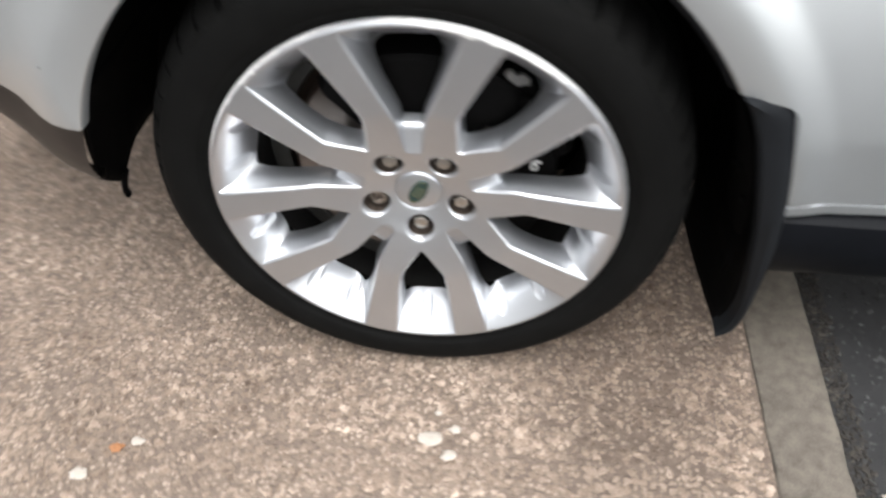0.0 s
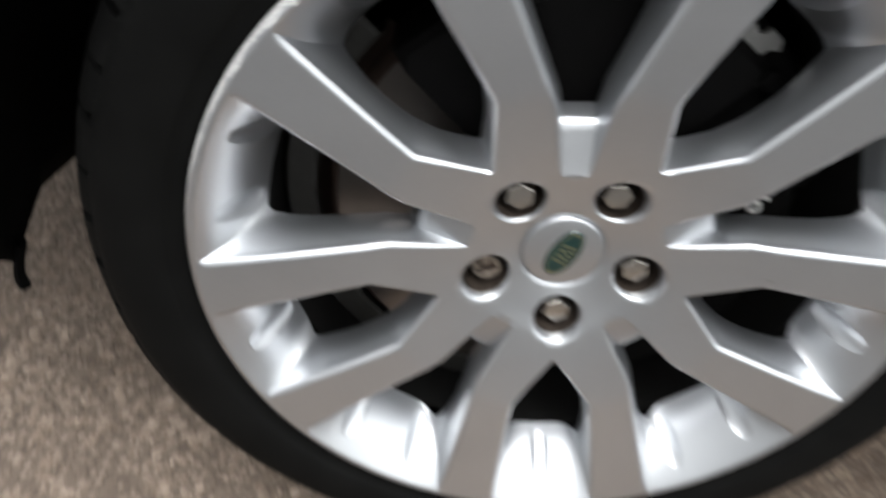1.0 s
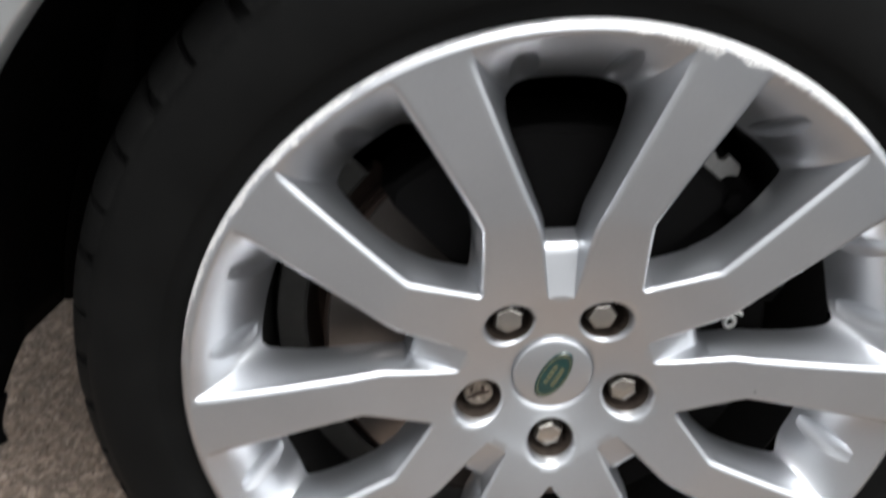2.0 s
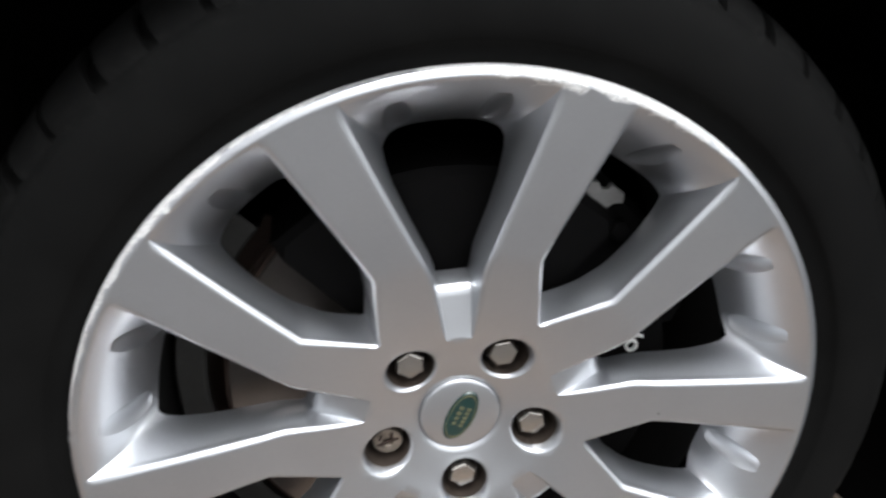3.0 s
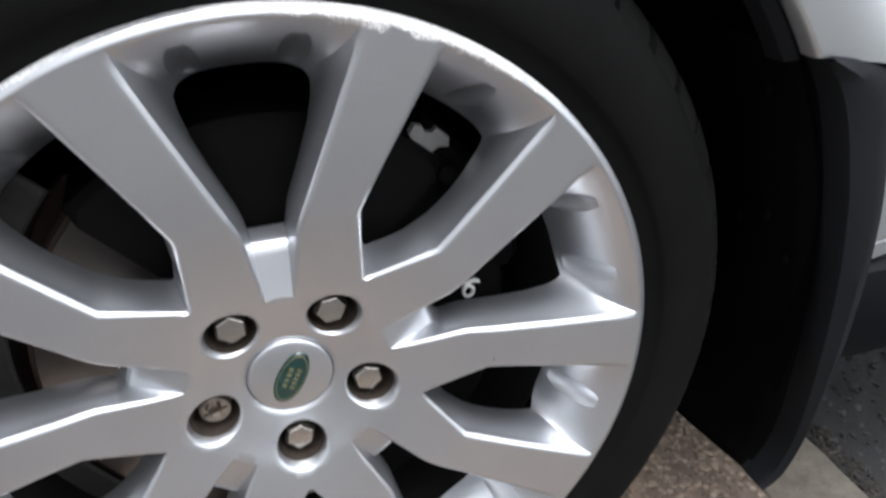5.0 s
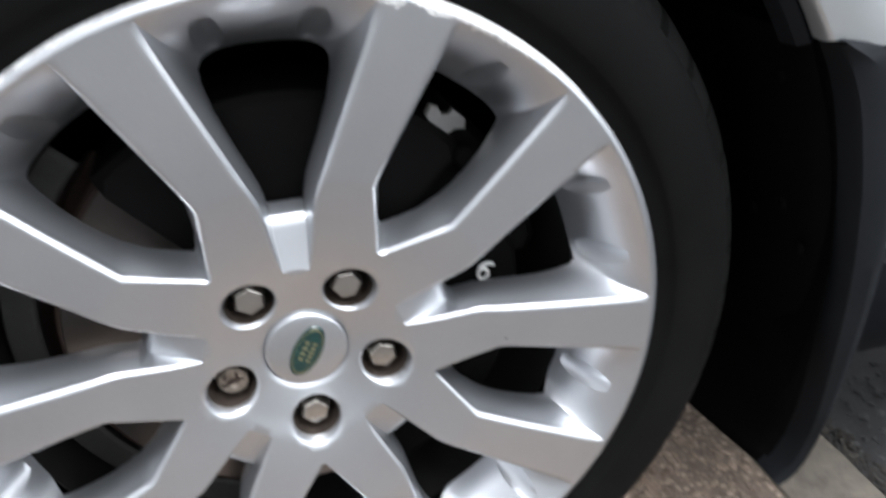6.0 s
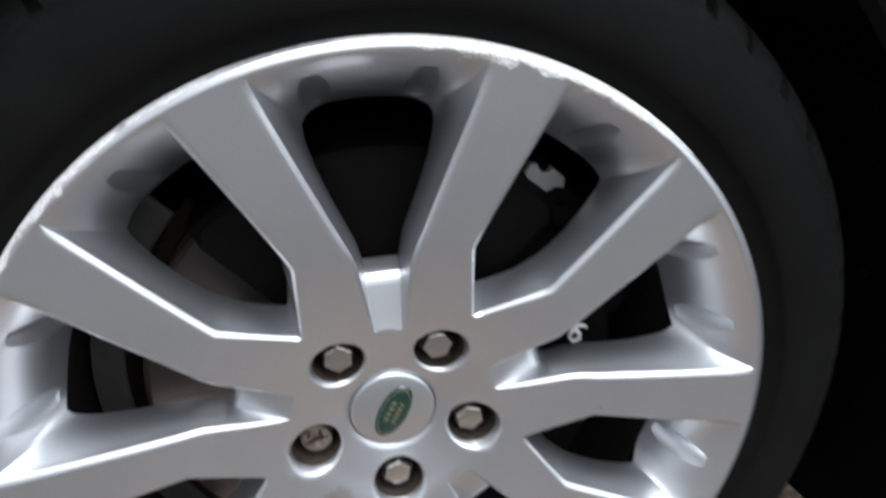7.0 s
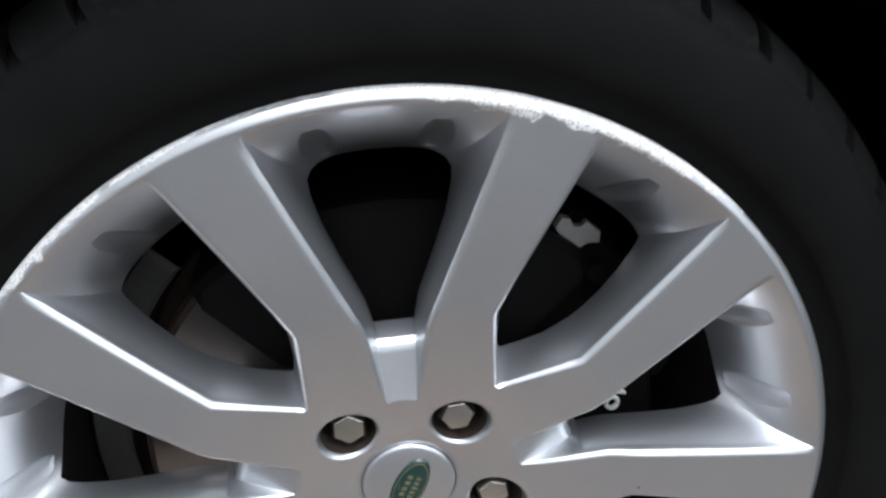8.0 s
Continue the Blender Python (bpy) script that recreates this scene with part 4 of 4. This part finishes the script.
def make_brake(car):
    bm = turned([(0.094, 0.056), (0.102, 0.055), (0.174, 0.055), (0.1755, 0.0565)], 120)
    disc = part("brake_disc", bm, DISC, car, "grey-brown swept brake disc")
    bm = turned([(0.1755, 0.0565), (0.1775, 0.0570), (0.1785, 0.058), (0.1785, 0.064), (0.172, 0.066), (0.172, 0.078), (0.1785, 0.08), (0.1785, 0.088), (0.10, 0.09)], 120)
    part("disc_rim", bm, RUST, disc, "dark rusty outer edge of the disc")
    bm = turned([(0.070, 0.030), (0.086, 0.030), (0.091, 0.034), (0.092, 0.052), (0.094, 0.056)], 96)
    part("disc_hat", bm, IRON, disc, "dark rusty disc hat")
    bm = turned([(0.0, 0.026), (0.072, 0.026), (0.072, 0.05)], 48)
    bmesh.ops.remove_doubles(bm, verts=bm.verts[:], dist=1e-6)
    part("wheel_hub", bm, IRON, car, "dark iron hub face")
    shield = part("dust_shield", turned([(0.1925, 0.080), (0.1935, 0.074), (0.196, 0.072), (0.217, 0.073), (0.219, 0.076)], 72, arc=(134, 262)), SHIELD, car, "dull dark steel dust shield")
    thicken(shield, 0.0015)
    part("shield_back", turned([(0.06, 0.118), (0.187, 0.114), (0.191, 0.108), (0.1925, 0.080)], 72, arc=(134, 262)), RUST, shield, "rusty brown back of the shield")
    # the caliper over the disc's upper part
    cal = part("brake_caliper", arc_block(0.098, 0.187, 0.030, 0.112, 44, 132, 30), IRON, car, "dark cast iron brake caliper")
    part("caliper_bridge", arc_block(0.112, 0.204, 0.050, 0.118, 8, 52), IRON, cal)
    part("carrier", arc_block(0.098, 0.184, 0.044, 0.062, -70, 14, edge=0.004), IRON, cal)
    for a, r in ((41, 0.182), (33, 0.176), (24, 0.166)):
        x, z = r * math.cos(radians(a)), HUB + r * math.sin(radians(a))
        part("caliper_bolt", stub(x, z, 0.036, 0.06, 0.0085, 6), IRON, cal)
    # a bare zinc lug with a bite out of each side
    bm = bmesh.new()
    cx, cz = 0.192 * math.cos(radians(49)), HUB + 0.192 * math.sin(radians(49))
    out = [(-0.017, 0.010), (-0.012, 0.017), (-0.006, 0.015), (-0.004, 0.009), (0.002, 0.008), (0.006, 0.012), (0.017, 0.002), (0.016, -0.006), (0.008, -0.005), (0.002, -0.008), (-0.001, -0.014), (-0.007, -0.008), (-0.013, 0.002)]
    front = [bm.verts.new((cx + 0.88 * u, 0.0440, cz + 0.88 * w)) for u, w in out]
    back = [bm.verts.new((cx + u * 0.94, 0.0490, cz + w * 0.94)) for u, w in out]
    bm.faces.new(front)
    for i in range(len(out)):
        j = (i + 1) % len(out)
        bm.faces.new((front[i], front[j], back[j], back[i]))
    bmesh.ops.recalc_face_normals(bm, faces=bm.faces)
    part("zinc_lug", bm, ZINC, cal, "bare zinc-grey metal lug", smooth=0)
    # a small white ring with a tail
    bm = bmesh.new()
    cx, cz = 0.152 * math.cos(radians(5.4)), HUB + 0.152 * math.sin(radians(5.4))
    ring = []
    for i in range(20):
        a = 2 * math.pi * i / 20
        ring.append([(cx + (0.0042 + 0.0016 * math.cos(b)) * math.cos(a), 0.040 + 0.0019 * math.sin(b), cz + (0.0048 + 0.0016 * math.cos(b)) * math.sin(a)) for b in [2 * math.pi * j / 8 for j in range(8)]])
    sheet(bm, ring + ring[:1], close=True)
    tail = []
    for f in np.linspace(0, 1, 6):
        x, z = cx - 0.004 + 0.013 * f, cz + 0.0055 + 0.0035 * math.sin(f * 2.6)
        tail.append([(x + 0.0001 * j, 0.040 + 0.0018 * math.sin(2 * math.pi * j / 8), z + 0.0018 * math.cos(2 * math.pi * j / 8)) for j in range(8)])
    made = sheet(bm, tail, close=True)
    bm.faces.new(made[0])
    bm.faces.new(made[-1])
    bmesh.ops.remove_doubles(bm, verts=bm.verts[:], dist=1e-6)
    bmesh.ops.recalc_face_normals(bm, faces=bm.faces)
    part("white_clip", bm, WHITE, cal, "small white looped plastic clip")


def make_barrel(wheel):
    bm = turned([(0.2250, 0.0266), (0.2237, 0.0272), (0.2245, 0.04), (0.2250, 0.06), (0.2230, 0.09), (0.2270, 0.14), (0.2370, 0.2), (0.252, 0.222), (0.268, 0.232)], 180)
    part("rim_barrel", bm, DUSTY_SHADED, wheel, "inner barrel darkened by brake dust and painted shade")


# ---- the car's body round the wheel ----
ARCH = 0.418


def body_y(x, z):
    """Outward surface of the car's flank: a raised band round the arch, drawn in at the bumper, the foot and the top."""
    rho = math.hypot(x, z - HUB)
    t = max(0.0, min(1.0, (rho - 0.455) / 0.050))
    y = -0.064 - 0.009 * math.sin(math.pi / 2 * max(0.0, min(1.0, (rho - 0.418) / 0.04))) + 0.010 * t * t * (3 - 2 * t) + 0.010 * max(0.0, min(1.0, (rho - 0.484) / 0.2))
    if x < -0.43:
        y += 0.75 * (-0.43 - x) ** 2
    y += 0.35 * max(0.0, z - 0.72) ** 2 + 0.7 * max(0.0, min(1.0, (x + 0.1) / 0.5)) * max(0.0, z - 0.52) ** 2
    if x < -0.40:
        y += 0.9 * min(1.0, (-0.40 - x) / 0.1) * max(0.0, 0.70 - z) ** 2
    if z < 0.5 and x > 0.3:
        y += 0.16 * (0.5 - z)
    return y


def flank(bm, inner, outer, n=70):
    rows = []
    for k in range(n + 1):
        f = (k / n) ** 1.8
        row = []
        for p, q in zip(inner, outer):
            x, z = p[0] + (q[0] - p[0]) * f, p[1] + (q[1] - p[1]) * f
            row.append((x, body_y(x, z), z))
        rows.append(row)
    sheet(bm, rows)
    return rows


def curve_pts(keys, n):
    """n + 1 points evenly along a line of points."""
    d = [0.0]
    for p, q in zip(keys, keys[1:]):
        d.append(d[-1] + math.dist(p, q))
    dims = list(zip(*keys))
    return [tuple(float(np.interp(d[-1] * i / n, d, c)) for c in dims) for i in range(n + 1)]


def rounded(keys, times=3):
    """A line of points with its corners cut, ends kept."""
    for _ in range(times):
        out = [keys[0]]
        for p, q in zip(keys, keys[1:]):
            out += [tuple(a * 0.75 + b * 0.25 for a, b in zip(p, q)), tuple(a * 0.25 + b * 0.75 for a, b in zip(p, q))]
        keys = out + [keys[-1]]
    return keys


def arch_pts(a0, a1, n):
    return [(ARCH * math.cos(radians(a0 + (a1 - a0) * i / n)), HUB + ARCH * math.sin(radians(a0 + (a1 - a0) * i / n))) for i in range(n + 1)]


def lip_of(bm, row):
    """The panel's edge, rolled inwards round the arch."""
    def inwards(k, d):
        return [(x * k, y + d, HUB + (z - HUB) * k) for x, y, z in row]
    sheet(bm, [row, inwards(0.997, 0.0015), inwards(0.993, 0.006), inwards(0.992, 0.022)])


def finish(bm):
    bmesh.ops.remove_doubles(bm, verts=bm.verts[:], dist=1e-5)
    bmesh.ops.recalc_face_normals(bm, faces=bm.faces)
    return bm


TOP = 1.02
SILVER_FOOT = [(-0.394, 0.487), (-0.437, 0.496), (-0.478, 0.526), (-0.55, 0.556), (-0.68, 0.572), (-0.9, 0.575)]
VALANCE_FOOT = [(-0.462, 0.030, 0.326), (-0.490, 0.048, 0.315), (-0.528, 0.050, 0.337), (-0.566, 0.050, 0.424), (-0.66, 0.09, 0.45), (-0.86, 0.25, 0.45)]
# moulding behind the wheel, running down into the flap: its front and its rear outline
FLAP_FRONT = [(0.364, 0.560), (0.383, 0.530), (0.400, 0.477), (0.412, 0.420), (0.423, 0.370), (0.436, 0.280), (0.445, 0.205), (0.445, 0.162), (0.439, 0.132), (0.428, 0.116)]
FLAP_REAR = [(0.366, 0.562), (0.405, 0.559), (0.427, 0.548), (0.433, 0.500), (0.441, 0.460), (0.451, 0.395), (0.459, 0.300), (0.459, 0.235), (0.459, 0.175), (0.455, 0.140), (0.448, 0.118), (0.430, 0.112)]


def flap_y(z):
    return -0.070 + 0.045 * max(0.0, (0.45 - z) / 0.33) ** 1.3


def make_body(car):
    # wing, from the bumper's joint over the arch to the moulding
    bm = bmesh.new()
    inner = arch_pts(128, 29.5, 120)
    rows = flank(bm, inner, [(-0.42 + 1.0 * i / 120, TOP) for i in range(121)])
    lip_of(bm, rows[0])
    part("front_wing", finish(bm), PAINT, car, "pale silver painted front wing")
    # bumper corner
    bm = bmesh.new()
    inner = arch_pts(128.3, 161.5, 26) + curve_pts(SILVER_FOOT, 30)[1:]
    rows = flank(bm, inner, curve_pts([(-0.424, TOP), (-0.52, TOP)], 26) + curve_pts([(-0.52, TOP), (-0.9, TOP), (-0.9, 0.8)], 30)[1:])
    lip_of(bm, rows[0][:27])
    sheet(bm, [rows[0][26:], [(x, y + 0.012, z - 0.003) for x, y, z in rows[0][26:]]])
    bumper = part("front_bumper", finish(bm), PAINT, car, "pale silver painted bumper corner")
    # a small chip in the bumper's paint
    bm = bmesh.new()
    rows = []
    for k, d in ((0.0, -0.0005), (0.7, -0.0004), (1.0, 0.0012)):
        rows.append([(-0.4039 + 0.0030 * k * math.cos(a) * (1 + 0.3 * math.sin(3 * a)), body_y(-0.4039, 0.5816) + d, 0.5816 + 0.0013 * k * math.sin(a) - 0.0017 * k * math.cos(a)) for a in np.linspace(0, 2 * math.pi, 12, endpoint=False)])
    sheet(bm, rows, close=True)
    part("paint_chip", finish(bm), CAP, bumper, "small dark chip in the paint")
    bm = bmesh.new()
    edge = [(x, body_y(x, z) + 0.004, z) for x, z in curve_pts(SILVER_FOOT, 30)]
    foot = curve_pts(VALANCE_FOOT, 30)
    rows = []
    for f in np.linspace(0, 1, 9):
        rows.append([tuple(Vector(p).lerp(Vector(q), f) + Vector((0, -0.016 * math.sin(math.pi * f), 0))) for p, q in zip(edge, foot)])
    rows.append([(x, y + 0.006, z + 0.001) for x, y, z in foot])
    rows.append([(x, y + 0.012, z + 0.012) for x, y, z in foot])
    sheet(bm, rows)
    part("bumper_valance", finish(bm), VALANCE, bumper, "dark brown-black plastic lower bumper edge")
    # door and the wing's tail, above the sill
    bm = bmesh.new()
    foot = curve_pts([(0.4225, 0.540), (0.4295, 0.505), (0.4385, 0.462), (0.4495, 0.407), (0.453, 0.403), (0.49, 0.4025), (0.56, 0.3985), (0.8, 0.387), (1.5, 0.362)], 60)
    rows = flank(bm, foot, curve_pts([(0.582, TOP), (1.5, TOP)], 60))
    sheet(bm, [rows[0], [(x, y + 0.003, z - 0.004) for x, y, z in rows[0]], [(x, y + 0.018, z - 0.005) for x, y, z in rows[0]]])
    part("door", finish(bm), PAINT, car, "pale silver painted lower door panel")
    # wing behind the moulding's top
    bm = bmesh.new()
    top = curve_pts([(0.3638, 0.5608), (0.405, 0.5550), (0.417, 0.5500), (0.4225, 0.540)], 16)
    flank(bm, top, curve_pts([(0.58, TOP), (0.582, TOP)], 16))
    part("wing_tail", finish(bm), PAINT, car, "pale silver wing above the black moulding")
    # painted hem under the crease along the door's foot
    bm = bmesh.new()
    rows = []
    line = curve_pts([(0.451, 0.4030), (0.49, 0.4025), (0.56, 0.3985), (0.8, 0.387), (1.5, 0.362)], 40)
    for d, h in ((0.006, -0.0048), (0.003, -0.0065), (0.006, -0.0225), (0.009, -0.0252), (0.020, -0.0260)):
        rows.append([(x, body_y(x, z) + d, z + h) for x, z in line])
    sheet(bm, rows)
    part("door_hem", finish(bm), PAINT, car, "pale silver strip under the door crease")
    # sill
    bm = bmesh.new()
    rows = []
    for d, h in ((0.020, 0.397), (0.008, 0.394), (0.0, 0.386), (-0.002, 0.376), (-0.006, 0.350), (0.002, 0.300), (0.022, 0.268), (0.060, 0.258), (0.30, 0.258)):
        rows.append([(x, -0.046 + d, h - (h - 0.15) / 0.247 * float(np.interp(x, [0.452, 0.56, 0.8, 1.5], [0.021, 0.026, 0.037, 0.062]))) for x in np.linspace(0.447, 1.5, 24)])
    sheet(bm, rows)
    part("sill", finish(bm), SILL, car, "dark blue-black plastic sill")
    # moulding and mud flap
    n = 40
    front, rear = curve_pts(rounded(FLAP_FRONT), n), curve_pts(rounded(FLAP_REAR), n)
    bm = bmesh.new()
    rows = []
    for f, d in ((0.0, 0.030), (0.0, 0.006), (0.05, 0.001), (0.14, 0.0), (0.5, -0.004), (0.84, -0.001), (0.95, 0.003), (1.0, 0.009), (1.0, 0.030)):
        rows.append([(p[0] + (q[0] - p[0]) * f, flap_y(p[1] + (q[1] - p[1]) * f) + d, p[1] + (q[1] - p[1]) * f) for p, q in zip(front, rear)])
    sheet(bm, rows)
    flap = part("mud_flap", finish(bm), TRIM, car, "grey-black plastic arch moulding running into a mud flap")
    bm = bmesh.new()
    rows = []
    for f in np.linspace(0, 1, 14):
        row = []
        for (x, z) in front:
            low = max(0.0, min(1.0, (0.40 - z) / 0.28))
            row.append((x - 0.012 * math.sin(math.pi * min(1, f * 2.2)) * (1 - low) + (0.012 - 0.03 * low) * f, flap_y(z) + 0.026 + (0.235 + 0.02 * low + min(0.10, 0.75 * max(0.0, z - 0.11))) * f, z - 0.012 * low * math.sin(math.pi * f * 0.8)))
        rows.append(row)
    sheet(bm, rows)
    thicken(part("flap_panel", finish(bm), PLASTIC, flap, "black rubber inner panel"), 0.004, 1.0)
    for y, z in ((0.00, 0.520), (0.01, 0.405), (0.05, 0.385), (-0.012, 0.372)):
        x = float(np.interp(-z, [-p[1] for p in FLAP_FRONT], [p[0] for p in FLAP_FRONT])) - 0.010
        bm = bmesh.new()
        bmesh.ops.create_uvsphere(bm, u_segments=14, v_segments=8, radius=0.0062, matrix=Matrix.LocRotScale((x, y, z), None, (0.45, 1, 1)))
        part("screw", bm, PLASTIC, flap, "black plastic screw head")
    # wheel arch liner
    bm = bmesh.new()
    rows = []
    prof = [(0.4135, -0.046), (0.420, -0.030), (0.432, -0.006), (0.438, 0.03), (0.436, 0.30), (0.25, 0.312)]
    angles = list(np.linspace(-14, 161, 76))
    for r, d in prof:
        rows.append([(r * math.cos(radians(a)), d, HUB + r * math.sin(radians(a))) for a in angles])
    sheet(bm, rows)
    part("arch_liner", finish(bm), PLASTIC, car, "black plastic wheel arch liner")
    part("arch_edging", turned([(0.4150, -0.044), (0.4125, -0.044), (0.4065, -0.037), (0.4050, -0.020), (0.4200, 0.004)], 70, arc=(29, 128)), TRIM, car, "dark grey edging inside the wheel arch")
    # the liner behind the bumper, down to a notched foot with a hanging lip
    bm = bmesh.new()
    foot = [(-0.402, -0.040, 0.487), (-0.427, -0.014, 0.428), (-0.454, 0.014, 0.368), (-0.478, 0.040, 0.318), (-0.480, 0.070, 0.288), (-0.482, 0.098, 0.264), (-0.480, 0.106, 0.272), (-0.470, 0.121, 0.298), (-0.460, 0.136, 0.320), (-0.474, 0.185, 0.302), (-0.488, 0.235, 0.283), (-0.500, 0.310, 0.262)]
    foot = curve_pts(foot, 44)
    rows = []
    for x, y, z in foot:
        r = float(np.interp(y, [-0.046, -0.030, -0.006, 0.03, 0.31], [0.4135, 0.420, 0.432, 0.438, 0.436]))
        top = Vector((r * math.cos(radians(160)), y, HUB + r * math.sin(radians(160))))
        row = []
        for f in np.linspace(0, 1, 10):
            p = top.lerp(Vector((x, y, z)), f)
            p.x -= 0.012 * math.sin(math.pi * f) * min(1.0, (y + 0.046) / 0.05)
            row.append(tuple(p))
        rows.append(row)
    sheet(bm, rows)
    thicken(part("liner_front", finish(bm), PLASTIC, car, "black plastic liner behind the bumper"), 0.003, 0.0)
    bm = bmesh.new()
    rows = []
    for x, z in curve_pts([(-0.470, 0.285), (-0.480, 0.262), (-0.484, 0.246), (-0.482, 0.234)], 6):
        rows.append([(x - 0.005, 0.094, z), (x, 0.092, z), (x + 0.004, 0.099, z), (x, 0.106, z), (x - 0.005, 0.105, z)])
    made = sheet(bm, rows, close=True)
    bm.faces.new(made[-1])
    part("hanging_lip", finish(bm), PLASTIC, car, "small black hanging deflector lip")
    # inner wall of the wheel housing, carried lower to keep the openings dark
    bm = bmesh.new()
    wide = np.linspace(-0.44, 0.46, 20)
    sheet(bm, [[(x, 0.300 + 0.01 * math.sin(x * 9), foot + (0.80 - foot) * f) for x, foot in zip(wide, np.interp(wide, [-0.3, -0.2], [0.25, 0.14]))] for f in (0, 0.2, 0.45, 0.7, 1.0)])
    part("inner_wing", finish(bm), SHADE_BLACK, car, "black inner wall of the wheel housing")
    # what closes the car above, behind and below
    bm = bmesh.new()
    sheet(bm, [[(x, body_y(x, TOP), TOP) for x in np.linspace(-0.9, 1.5, 30)], [(x, 0.2, TOP + 0.05) for x in np.linspace(-0.9, 1.5, 30)], [(x, 0.95, TOP + 0.09) for x in np.linspace(-0.9, 1.5, 30)], [(x, 1.86 - 0.12 * max(0.0, (-0.43 - x) / 0.47) ** 2, TOP) for x in np.linspace(-0.9, 1.5, 30)]])
    part("bonnet", finish(bm), PAINT, car, "pale silver bonnet")
    bm = bmesh.new()
    rows = []
    for z in np.linspace(0.45, TOP, 8):
        rows.append([(-0.9 - 0.16 * math.sin(math.pi * f) * (1 - 0.4 * (z - 0.45)), 0.115 + 1.62 * f, z) for f in np.linspace(0, 1, 20)])
    rows.append([(-0.9, 0.115 + 1.62 * f, TOP + float(np.interp(0.115 + 1.62 * f, [0.115, 0.2, 0.95, 1.735], [0.0, 0.05, 0.09, 0.0]))) for f in np.linspace(0, 1, 20)])
    sheet(bm, rows)
    part("front_fascia", finish(bm), PAINT, car, "pale silver front of the car")
    bm = bmesh.new()
    sheet(bm, [[(x, 1.86 - 0.12 * max(0.0, (-0.43 - x) / 0.47) ** 2, z) for x in np.linspace(-0.9, 1.5, 24)] for z in (0.36, 0.6, 0.8, TOP)])
    part("far_flank", finish(bm), PAINT, car, "pale silver flank on the other side of the car")
    bm = bmesh.new()
    sheet(bm, [[(1.5, body_y(1.5, z), z), (1.5, 1.86, z)] for z in (0.36, 0.7, TOP)] + [[(1.5, 0.2, TOP + 0.05), (1.5, 0.95, TOP + 0.09)]])
    part("rear_bulkhead", finish(bm), PAINT, car, "plain silver panel closing the body")
    part("underbody", box(-0.80, 1.48, 0.315, 1.82, 0.25, 1.0, 0.02), SHADE_BLACK, car, "dark underside of the car")


car = new("car")
car.location = (0, 0.3, 0)
tagged(car, "silver car with a scuffed alloy wheel parked on a drive", "car")
wheel = make_rim(car)
make_tyre(wheel)
make_barrel(wheel)
for k in range(5):
    make_nut(wheel, 54 + 72 * k, k == 2, (4, 28, 0, 18, 40)[k])
make_cap(wheel)
make_brake(car)
make_body(car)
near_stones(ground)
